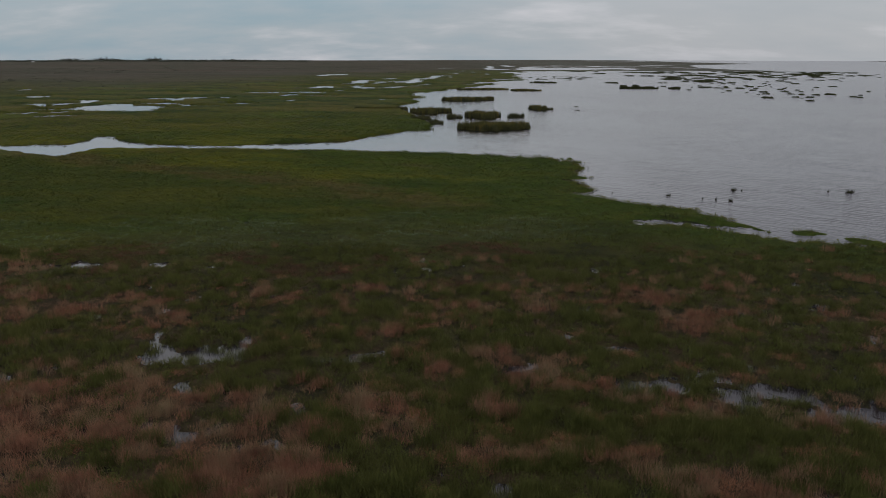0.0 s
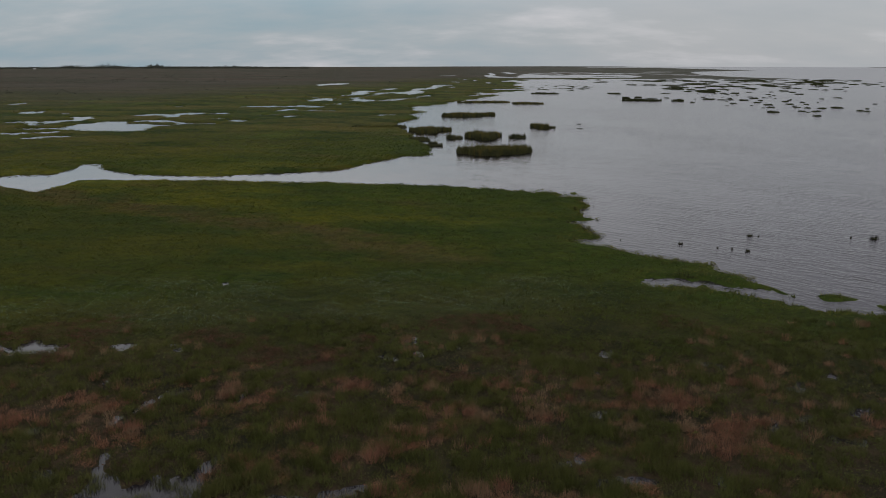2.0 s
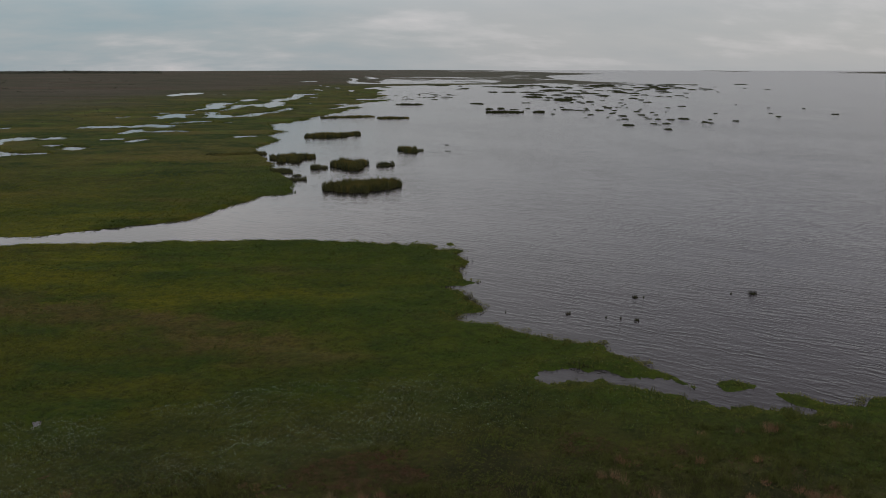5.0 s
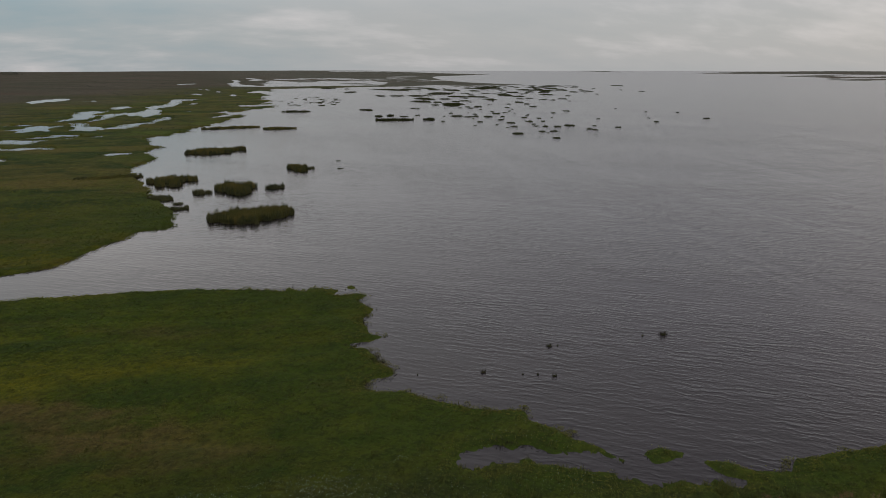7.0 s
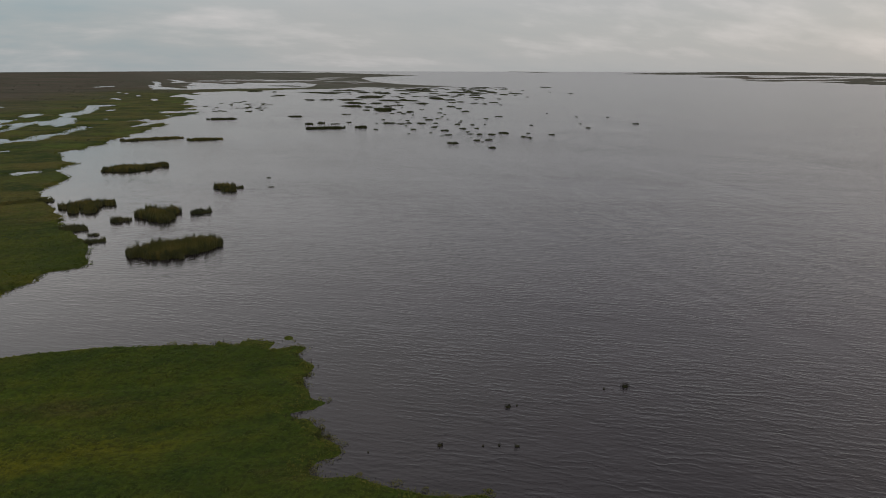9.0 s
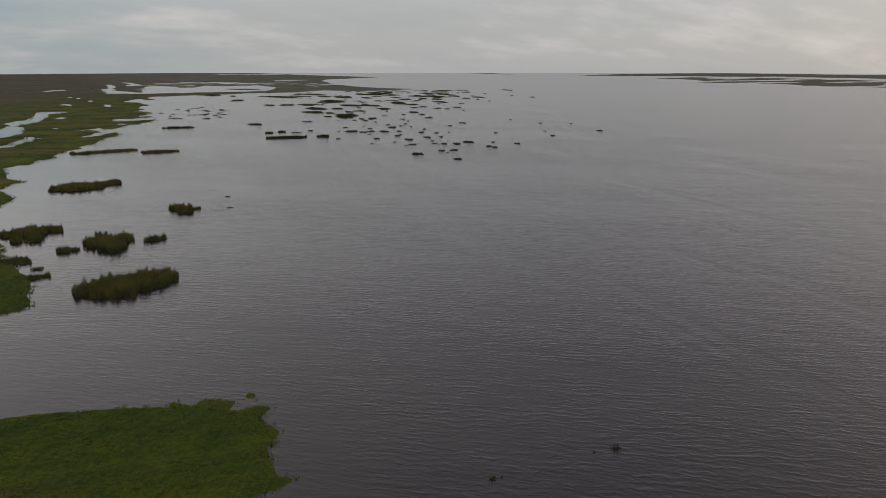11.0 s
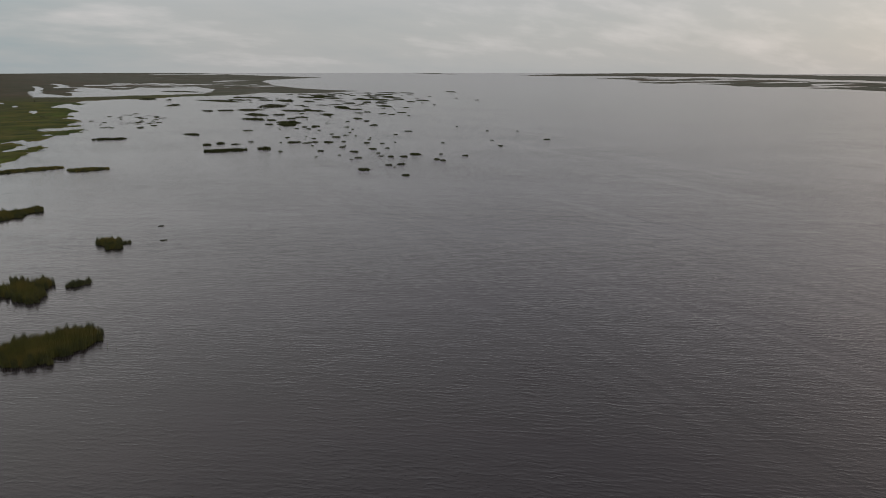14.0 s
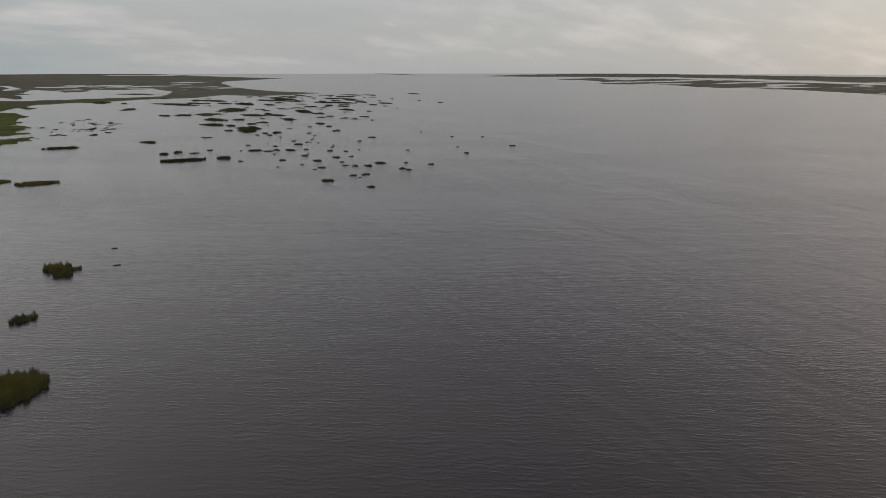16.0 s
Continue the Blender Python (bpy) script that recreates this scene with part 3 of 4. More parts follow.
def shore(x, y):
    """Metres from the waterline: above zero on land."""
    r = np.hypot(x, y)
    d = inside(x, y, SOUTH_MARSH + SOUTH_SHORE)
    for ring in (NORTH_MARSH + NORTH_COVES + NORTH_COAST, EAST_SPIT, EAST_SHORE, FAR_SPIT):
        d = np.maximum(d, inside(x, y, ring))
    d = d + np.where(r < 165, 0.55, 1.0) * (rough(x / 5, y / 5, 3, 3) * np.clip(r / 180, 0.5, 1.0) + rough(x / 2.1, y / 2.1, 3, 9) * np.clip(x / 25, 0.3, 1.3))
    d = d + rough(x / 38, y / 30, 4, 11) * np.clip((r - 220) * 0.009, 0, 9)
    d = d + rough(x / 15, y / 13, 3, 15) * np.clip((r - 185) * 0.03, 0, 4.5) + rough(x / 6, y / 6, 3, 23) * np.clip((r - 165) * 0.03, 0, 2.2)
    bank = rough(x / 6, y / 9, 4, 19)
    for ring in [MAIN_POND] + WEST_PONDS + MID_PONDS + LONG_PONDS + BRAID_PONDS + EAST_BRAIDS + FAR_PONDS + COAST_PONDS:
        far = min(max((ring[0][1] - 250) / 400, 0.0), 1.0)
        d = np.minimum(d, -inside(x, y, ring) + bank * (2.4 + 1.4 * far) - 2.8 + 1.9 * far)
    d = np.minimum(d, -inside(x, y, LAGOON) + rough(x / 30, y / 45, 4, 13) * 14 - 3)
    for points, half in LAGOON_ARMS:
        d = np.minimum(d, trail(x, y, points, half) + rough(x / 30, y / 45, 3, 14) * 0.5 * half)
    for points, half in POND_ISLETS:
        d = np.maximum(d, bank - trail(x, y, points, half))
    flats = 1 - np.hypot((x - 560) / 420, (y - 2480) / 560)
    d = np.where(flats > 0, np.minimum(d, (rough(x / 110, y / 60, 4, 5) + 0.52 - 0.75 * np.clip(flats, 0, 0.4)) * 60), d)
    shoal = np.minimum(inside(x, y, [(1900, 500), (2000, 2900), (3300, 2900), (3300, 500)]), 200)
    d = np.where(shoal > 0, np.minimum(d, (rough(x / 300, y / 120, 4, 8) + 0.22) * 80), d)
    broken = rough(x / 1.5, y / 1.1, 4, 21) + 0.45 * rough(x / 0.7, y / 0.45, 2, 25)
    for points, half, wild in POOLS + NEAR_POOLS:
        d = np.minimum(d, trail(x, y, points, half) + broken * wild)
    for points, half in INLETS:
        d = np.minimum(d, trail(x, y, points, half * 1.35) * 0.8 + broken * 1.35)
    d = np.maximum(d, inside(x, y, CORNER_ISLET) + rough(x / 1.2, y / 1.2, 2, 6) * 0.5)
    for ring in SHORE_ISLETS:
        d = np.maximum(d, inside(x, y, ring) + rough(x / 1.5, y / 1.5, 2, 4) * 0.5)
    return d


def relief(x, y, d):
    """Height of the ground's surface over the lake."""
    r = np.hypot(x, y)
    hump = rough(x / 2.2, y / 2.2, 3, 31) * 0.16 + rough(x / 14, y / 11, 3, 37) * 0.12 + rough(x / 5, y / 3.2, 3, 39) * np.clip((r - 60) / 30, 0, 1) * 0.28
    tall = np.clip((r - 150) / 150, 0, 1) * (0.10 + 0.22 * rough(x / 6, y / 6, 3, 41))
    wet = np.where(r < 72, rough(x / 1.6, y / 1.6, 3, 43) * 0.2 - 0.19, 0)
    land = np.clip(d * 0.35, 0, 0.32) + np.clip(d * 0.8, 0, 1) * (hump + tall + wet)
    land = np.where(r > 72, np.maximum(land, np.clip(d * 0.2, 0, 0.08)), land)
    worn = np.min([trail(x, y, points, 0.0) for points, _ in TRAILS], axis=0)
    land = land - 0.3 * np.exp(-(worn / 0.9) ** 2) * np.clip(land / 0.3, 0, 1)
    return np.where(d > 0, land, np.clip(d * 0.25, -1.2, 0)) + lift(x, y)


# ---- ground and water ----
def raw_mesh(name, verts, loops, starts, totals, material, smooth=False):
    me = bpy.data.meshes.new(name)
    me.vertices.add(len(verts))
    me.vertices.foreach_set("co", np.asarray(verts, np.float32).ravel())
    me.loops.add(len(loops))
    me.loops.foreach_set("vertex_index", np.asarray(loops, np.int32))
    me.polygons.add(len(starts))
    me.polygons.foreach_set("loop_start", np.asarray(starts, np.int32))
    me.polygons.foreach_set("loop_total", np.asarray(totals, np.int32))
    me.materials.append(material)
    me.update(calc_edges=True)
    if smooth:
        me.polygons.foreach_set("use_smooth", np.ones(len(starts), bool))
    return me


def wheel(angles, radii, surface):
    """Rings of quads round the origin, closed by a fan in the middle."""
    na, nr = len(angles), len(radii)
    rr, aa = np.meshgrid(radii, np.radians(angles), indexing="ij")
    x, y = rr * np.sin(aa), rr * np.cos(aa)
    z = surface(x, y)
    verts = np.concatenate([np.stack([x, y, z], -1).reshape(-1, 3), [[0, 0, float(z[0].mean())]]])
    i, j = np.meshgrid(np.arange(nr - 1), np.arange(na), indexing="ij")
    k = (j + 1) % na
    quads = np.stack([i * na + j, i * na + k, (i + 1) * na + k, (i + 1) * na + j], -1).reshape(-1, 4)[:, ::-1]
    j = np.arange(na)
    fan = np.stack([j, (j + 1) % na, np.full(na, nr * na)], -1)
    loops = np.concatenate([quads.ravel(), fan.ravel()])
    totals = np.concatenate([np.full(len(quads), 4), np.full(na, 3)])
    return verts, loops, np.concatenate([[0], np.cumsum(totals)[:-1]]), totals, z


AZ = np.concatenate([np.arange(-38, 14, 0.12), np.arange(14, 40, 0.22), np.arange(40, 75, 0.36), np.arange(75, 322, 4.0)])
RR = np.concatenate([[14, 17, 20, 22.5], np.exp(np.arange(np.log(24), np.log(60), 0.012)), np.exp(np.arange(np.log(60), np.log(700), 0.0085)), np.exp(np.linspace(np.log(705), np.log(4900), 150))])
SHORE_GRID = {}


def ground_surface(x, y):
    d = shore(x, y)
    SHORE_GRID["d"] = d
    z = relief(x, y, d)
    SHORE_GRID["z"] = z
    return z


verts, loops, starts, totals, _ = wheel(AZ, RR, ground_surface)
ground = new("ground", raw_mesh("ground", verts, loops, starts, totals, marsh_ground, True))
tagged(ground, "flat marsh ground of wet peat, green mats and brown sedge greyed for haze", "marsh", kind="structure")

verts, loops, starts, totals, _ = wheel(np.arange(0, 360, 2.0), np.concatenate([[14], np.exp(np.linspace(np.log(30), np.log(4900), 90))]), lambda x, y: lift(x, y))
water = new("water", raw_mesh("water", verts, loops, starts, totals, lake_water, True))
tagged(water, "grey wind-rippled lake water under an overcast sky", "lake", kind="structure")


def lookup(x, y):
    """Shore distance and ground height at places within the fan."""
    az, r = np.degrees(np.arctan2(x, y)), np.hypot(x, y)
    u = np.clip(np.interp(az, AZ, np.arange(len(AZ))), 0, len(AZ) - 2)
    v = np.clip(np.interp(r, RR, np.arange(len(RR))), 0, len(RR) - 1.001)
    i, j = np.floor(v).astype(int), np.floor(u).astype(int)
    fv, fu = v - i, u - j
    res = []
    for key in ("d", "z"):
        g = SHORE_GRID[key]
        res.append((g[i, j] * (1 - fu) + g[i, j + 1] * fu) * (1 - fv) + (g[i + 1, j] * (1 - fu) + g[i + 1, j + 1] * fu) * fv)
    return res


# ---- plants ----
rng = np.random.default_rng(7)


def blades(base, height, width, lean, droop=0.35, bent=True):
    """Bent tapering blades: base n x 3, height, width, lean (metres at the tip)."""
    n = len(base)
    a = rng.uniform(0, 2 * np.pi, n)
    side = np.stack([np.cos(a), np.sin(a), np.zeros(n)], -1) * (width / 2)[:, None]
    b = rng.uniform(0, 2 * np.pi, n)
    way = np.stack([np.cos(b), np.sin(b), np.zeros(n)], -1) * lean[:, None]
    up = np.stack([np.zeros(n), np.zeros(n), height], -1)
    tip = base + way + up
    if not bent:
        v = np.stack([base - side, base + side, tip], 1).reshape(-1, 3)
        return v, np.arange(3 * n), np.arange(n) * 3, np.full(n, 3)
    mid = base + way * droop + up * 0.6
    v = np.stack([base - side, base + side, mid + side * 0.8, mid - side * 0.8, tip], 1).reshape(-1, 3)
    k = np.arange(n)[:, None] * 5
    loops = np.concatenate([k, k + 1, k + 2, k + 3, k + 3, k + 2, k + 4], 1).ravel()
    totals = np.tile([4, 3], n)
    return v, loops, np.concatenate([[0], np.cumsum(totals)[:-1]]), totals


def leaves(centre, size, flat=0.6):
    """Small pointed leaves, each folded along its middle."""
    n = len(centre)
    nrm = rng.normal(size=(n, 3)) * (1 - flat)
    nrm[:, 2] = np.abs(nrm[:, 2]) + flat
    nrm /= np.linalg.norm(nrm, axis=1)[:, None]
    t = rng.normal(size=(n, 3))
    t -= nrm * (t * nrm).sum(1)[:, None]
    t /= np.linalg.norm(t, axis=1)[:, None]
    s = np.cross(nrm, t)
    L, W = size[:, None] * 0.5, size[:, None] * 0.3
    v = np.stack([centre - t * L, centre + s * W + nrm * W * 0.4, centre + t * L, centre - s * W + nrm * W * 0.4], 1).reshape(-1, 3)
    k = np.arange(n)[:, None] * 4
    loops = np.concatenate([k, k + 1, k + 2, k, k + 2, k + 3], 1).ravel()
    totals = np.full(2 * n, 3)
    return v, loops, np.arange(2 * n) * 3, totals


def scatter(n, az0, az1, r0, r1):
    """Places spread over a stretch of the fan, denser towards its near end."""
    az, r = np.radians(rng.uniform(az0, az1, n)), np.exp(rng.uniform(np.log(r0), np.log(r1), n))
    return r * np.sin(az), r * np.cos(az)


def stuff(name, parts, material, label, category="grass"):
    ob = new(name, raw_mesh(name, *parts, material))
    return tagged(ob, label, category, kind="stuff")


def tufts(x, y, z, count, high, wide, spread, lean, flat=0.25):
    """Blades gathered into tufts of their own height."""
    n = len(x)
    fallen = rng.uniform(size=n) < flat
    h = np.repeat(high * rng.uniform(0.65, 1.3, n) * np.where(fallen, 0.35, 1), count)
    lean = np.repeat(np.where(fallen, 2.6, 1) * lean, count)
    m = n * count
    a, q = rng.uniform(0, 2 * np.pi, m), np.sqrt(rng.uniform(0, 1, m)) * spread
    base = np.stack([np.repeat(x, count) + q * np.cos(a), np.repeat(y, count) + q * np.sin(a), np.repeat(z, count) - 0.05], -1)
    h = h * rng.uniform(0.6, 1.1, m)
    return blades(base, h, wide * rng.uniform(0.6, 1.3, m), lean * h * rng.uniform(0.2, 1.2, m), bent=False)


# patches of rust-brown plants: centre and reach
RUST = [(-33, 69.5, 7, 3.2), (-22, 68.5, 7, 2.8), (4, 72, 3.2, 2.6), (4.3, 65.5, 3, 3.2), (1, 61, 3, 2.5), (-12, 64, 4, 2)]


def rusty(x, y):
    out = np.zeros(x.shape)
    for a, b, p, q in RUST:
        out = np.maximum(out, np.exp(-((x - a) / p) ** 2 - ((y - b) / q) ** 2))
    return np.clip(out + 0.35 * rough(x / 2.5, y / 2, 3, 212), 0, 1)


def near_grass():
    x, y = scatter(23000, -36, 40, 23.5, 92)
    d, z = lookup(x, y)
    p = rough(x / 2.6, y / 2.0, 4, 51) + 0.45 * rough(x / 15, y / 9, 2, 52) + 0.35 * dead(x, y) - 0.05
    p = p - 0.45 * np.exp(-((x - 17) / 6) ** 2 - ((y - 30) / 4) ** 2) + 0.22 * np.exp(-(x / 9) ** 2 - ((y - 29) / 3) ** 2)
    edge = 72 + 7 * rough(x / 9, y / 9, 3, 53)
    keep = (d > np.where(rng.uniform(size=len(x)) < 0.4, -0.9, 0.1)) & (y < edge) & (rng.uniform(size=len(x)) < np.clip(1.35 - (y - 50) / 60, 0.5, 1))
    thin = rng.uniform(size=len(x)) < np.clip(0.7 + 0.8 * rough(x / 2.3, y / 2.3, 3, 57), 0.35, 1)
    keep &= thin & (rng.uniform(size=len(x)) > 1.1 * rusty(x, y) - 0.15)
    swell = np.clip(0.5 + 0.9 * rough(x / 1.5, y / 1.2, 2, 58), 0, 1)
    z = z + 0.22 * swell
    dry = keep & (p + rng.normal(0, 0.13, len(x)) > 0.17 + np.clip((y - 45) / 150, -0.08, 0.15))
    sedge = keep & ~dry
    stuff("dry_grass", tufts(x[dry], y[dry], np.maximum(z[dry], -0.1), 64, 0.42 + 0.42 * swell[dry], 0.021, 0.42, 0.55, 0.3), dry_grass, "reddish tan dry marsh grass in loose tufts", "grass")
    stuff("green_sedge", tufts(x[sedge], y[sedge], np.maximum(z[sedge], -0.1), 52, 0.26 + 0.5 * swell[sedge], 0.028, 0.46, 0.6, 0.15), green_sedge, "dark green sedge tufts on wet peat", "sedge")


# where most of the dead grass lies
DEAD = [(19.3, 52), (21.9, 52.9), (25.1, 50.6), (-29.4, 52.9), (-21.1, 51.1), (-8, 49.5), (-14.2, 56.5), (-1.3, 46.3), (17.8, 57.1), (-25.4, 38.7),
        (-18.7, 38.8), (6, 41.6), (4.1, 36.4), (8.5, 36.1), (3.5, 33.3), (1.1, 31.2), (13.9, 29.6), (-20.7, 37.4), (-22.1, 34.7), (-2, 36.3), (21.1, 35.3), (11.8, 36.5)]


def dead(x, y):
    out = np.zeros(x.shape)
    for a, b in DEAD:
        out = np.maximum(out, np.exp(-((x - a) / 1.9) ** 2 - ((y - b) / 1.3) ** 2))
    return out


def fallen():
    """Flattened mats of orange-brown grass."""
    x, y = scatter(7000, -36, 40, 23.5, 66)
    d, z = lookup(x, y)
    keep = (d > 0.1) & (rough(x / 3.2, y / 1.6, 3, 59) + 0.5 * dead(x, y) > 0.33)
    stuff("fallen_grass", tufts(x[keep], y[keep], z[keep] + 0.14, 92, 0.26, 0.017, 0.5, 1.7, 0.5), fallen_grass, "flattened orange-brown dead grass in small mats", "grass")


def shrubs(x, y, z, count, size, high):
    n, m = len(x), len(x) * count
    u = rng.normal(size=(m, 3))
    u /= np.linalg.norm(u, axis=1)[:, None]
    u[:, 2] = np.abs(u[:, 2])
    rad = np.repeat(high * rng.uniform(0.6, 1.25, n), count)[:, None] * rng.uniform(0.6, 1, m)[:, None]
    c = np.stack([np.repeat(x, count), np.repeat(y, count), np.repeat(z, count)], -1) + u * rad * np.array([1.2, 1.2, 0.9])
    return leaves(c, size * rng.uniform(0.6, 1.4, m), 0.35)


def marsh_plants():
    # the green mats of the near shore
    x, y = scatter(500000, -36, 42, 60, 168)
    d, z = lookup(x, y)
    loose = np.where(d > 0.4, 1.0, np.clip(0.5 + d * 0.5, 0, 1)) * np.where(d > 0, 1, (rough(x / 2.2, y / 2.2, 2, 62) > 0.25) & (x > 12) & (y < 150))
    cut = np.where(np.minimum(trail(x, y, *INLETS[0]), trail(x, y, *INLETS[1])) < 0.6, 0.0, 1.0)
    for ring in SHORE_ISLETS:
        cut = np.where(inside(x, y, ring) > -0.3, 1.0, cut)
    for points, half in TRAILS:
        cut = np.where(trail(x, y, points, half * (1.2 + 0.6 * rough(x / 3, y / 3, 2, 66))) < 0, 0.05, cut)
    lumps = np.clip(0.85 + 0.9 * rough(x / 0.8, y / 0.8, 2, 64) + 0.3 * rough(x / 6, y / 3, 3, 61), 0.35, 1)
    keep = (d > np.where(x > 12, -1.3, 0.35)) & (y > 66 + 6 * rough(x / 9, y / 9, 3, 53)) & (rng.uniform(size=len(x)) < lumps * loose * cut) & (rng.uniform(size=len(x)) > 1.3 * rusty(x, y) - 0.25)
    x, y, z, d = x[keep], y[keep], z[keep], d[keep]
    # the leaves stand in small domed clumps
    cell = 0.85 * np.clip(np.hypot(x, y) / 105, 0.8, 1.5)
    cell = np.exp(np.round(np.log(cell) * 4) / 4)
    wx, wy = 0.8 * x - 0.6 * y + 1.5 * rough(x / 7, y / 7, 2, 205), 0.6 * x + 0.8 * y + 1.5 * rough(x / 7, y / 7, 2, 206)
    ix, iy = np.floor(wx / cell), np.floor(wy / cell)
    ux, uy = wx - (ix + 0.5 + 0.4 * grain(ix, iy, 201)) * cell, wy - (iy + 0.5 + 0.4 * grain(ix, iy, 202)) * cell
    cx, cy = x - (0.8 * ux + 0.6 * uy), y - (-0.6 * ux + 0.8 * uy)
    x, y = cx + (x - cx) * 0.72, cy + (y - cy) * 0.72
    dome = (0.34 + 0.2 * grain(ix, iy, 203)) * cell * np.clip(1 - 4 * ((x - cx) ** 2 + (y - cy) ** 2) / cell ** 2, 0, 1)
    hump = dome + 0.12 * rough(x / 0.8, y / 0.8, 2, 64) + 0.72 * rough(x / 2.6, y / 2, 2, 63)
    c = np.stack([x, y, np.maximum(z, 0.02) + rng.uniform(0.02, 0.16, len(x)) + np.clip(hump, 0, 1) * np.where(x > 8, np.clip(d / 2.5, 0, 1), np.clip((d - 0.3) / 7, 0, 1))], -1)
    rim = (d < 2.2 + 1.5 * rough(x / 4, y / 4, 2, 65)) & (x > 5) & (rng.uniform(size=len(x)) < 0.75)
    pale = (np.abs(y - 80 - 0.09 * x - 3 * rough(x / 15, y / 15, 2, 67)) < 7.5) & (rng.uniform(size=len(x)) < np.clip(0.36 + 0.8 * rough(x / 5, y / 3, 3, 68), 0, 0.75) * np.clip((24 - x) / 14, 0.12, 1))
    s = rng.uniform(0.14, 0.30, len(x)) * np.clip(np.hypot(x, y) / 100 - 0.1, 0.55, 1.5)
    plain = ~pale & ~rim
    stuff("shore_plants", leaves(c[rim], s[rim] * 0.8, 0.5), shore_leaf, "yellow-green marsh plants along the waterline", "marsh plants")
    stuff("marsh_plants", leaves(c[plain], s[plain] * 0.86, 0.66), marsh_leaf, "low green broad-leaved marsh plants in a dense mat", "marsh plants")
    stuff("pale_marsh_plants", leaves(c[pale] + np.array([0, 0, 0.1]), s[pale] * 0.5, 0.8), gleam_leaf, "grey-green floating leaves in a drift, paled for the sky's gleam", "marsh plants")
    # rounded clumps along the open shore
    x, y = scatter(16000, -20, 42, 72, 168)
    d, z = lookup(x, y)
    gap = np.minimum(trail(x, y, *INLETS[0]), trail(x, y, *INLETS[1]))
    keep = (np.abs(d - 0.2) < 1.3) & (gap > 2.2) & (rough(x / 3, y / 3, 3, 97) > 0.02) & (x > 8) & (y < 160)
    stuff("shore_clumps", shrubs(x[keep], y[keep], np.maximum(z[keep], 0), 56, 0.10, 0.46), shore_leaf, "rounded yellow-green plant clumps along the shore", "marsh plants")
    # taller tufts standing over the mats
    x, y = scatter(5000, -36, 42, 74, 165)
    d, z = lookup(x, y)
    keep = (d > 0) & (rough(x / 7, y / 4, 3, 71) > 0.0)
    stuff("mat_sedge", tufts(x[keep], y[keep], z[keep], 12, 0.62, 0.06, 0.4, 0.4), green_sedge, "green sedge tufts over the marsh mats", "sedge")
    # rusty low shrubs between the grass and the mats
    x, y = scatter(13000, -36, 40, 54, 80)
    d, z = lookup(x, y)
    p = rough(x / 8, y / 4, 3, 73)
    p = 0.6 * p + 0.7 * rusty(x, y)
    keep = (d > 0.1) & (p > 0.3) & (np.abs(y - 67) < 11)
    stuff("rusty_plants", shrubs(x[keep], y[keep], z[keep], 42, 0.085, 0.40), rust_leaf, "low rust-brown marsh plants past their bloom", "marsh plants")
    # low cover between the grass tufts
    x, y = scatter(170000, -36, 40, 23, 78)
    d, z = lookup(x, y)
    keep = (d > -0.05) & (z > -0.02) & (y < 74 + 6 * rough(x / 9, y / 9, 3, 53)) & (rng.uniform(size=len(x)) < 0.8 + 0.6 * rough(x / 1.4, y / 1.4, 3, 91))
    x, y, z = x[keep], y[keep], z[keep]
    c = np.stack([x, y, z + rng.uniform(0.0, 0.22, len(x)) + 0.15 * np.clip(rough(x / 1.1, y / 1.1, 2, 93), 0, 1)], -1)
    s = rng.uniform(0.06, 0.15, len(x)) * np.clip(np.hypot(x, y) / 45, 0.8, 1.5)
    brown = rough(x / 3.5, y / 2.5, 3, 95) + 0.4 * rough(x / 14, y / 9, 2, 52) + rng.normal(0, 0.12, len(x)) > 0.06
    stuff("low_plants", leaves(c[~brown], s[~brown], 0.4), low_leaf, "low dark olive plants between the grass tufts", "marsh plants")
    stuff("low_brown_plants", leaves(c[brown], s[brown], 0.4), litter_leaf, "low brown plants and litter between the grass tufts", "marsh plants")
    x, y = scatter(800, -34, 40, 25, 84)
    d, z = lookup(x, y)
    keep = (d > 0.1) & (rough(x / 6, y / 6, 3, 79) > 0.28)
    stuff("yellow_plants", shrubs(x[keep], y[keep], z[keep], 120, 0.085, 0.38), yellow_leaf, "bright yellow-green marsh plants in small clumps", "marsh plants")
    # far side of the channel
    x, y = scatter(170000, -36, 8, 163, 330)
    mx, my = np.round(x / 2.1 + 0.5 * rough(x / 5, y / 5, 2, 207)), np.round(y / 2.1 + 0.5 * rough(x / 5, y / 5, 2, 208))
    mx, my = (mx + 0.4 * grain(mx, my, 209)) * 2.1, (my + 0.4 * grain(mx, my, 210)) * 2.1
    x, y = mx + (x - mx) * 0.7, my + (y - my) * 0.7
    mound = np.clip(0.75 * (1 - ((x - mx) ** 2 + (y - my) ** 2) / 1.0), 0, 1) * (0.5 + 0.5 * grain(mx, my, 211))
    d, z = lookup(x, y)
    mound = mound * np.clip(d / 3, 0, 1)
    keep = (d > np.clip((np.hypot(x, y) - 200) / 100, 0, 2)) & (y > 163.5) & (rng.uniform(size=len(x)) < np.clip(3.4 - np.hypot(x, y) / 96, 0, 1) * (0.7 + 0.6 * rough(x / 12, y / 7, 3, 83)))
    x, y, z = x[keep], y[keep], z[keep] + mound[keep]
    c = np.stack([x, y, z + rng.uniform(0.02, 0.18, len(x))], -1)
    stuff("far_marsh_plants", leaves(c, rng.uniform(0.18, 0.36, len(x)), 0.5), marsh_leaf, "green marsh plants on the far side of the channel", "marsh plants")
    # bushes and rank growth dotted over the far marsh
    x, y = scatter(800, -36, 14, 480, 2600)
    d, z = lookup(x, y)
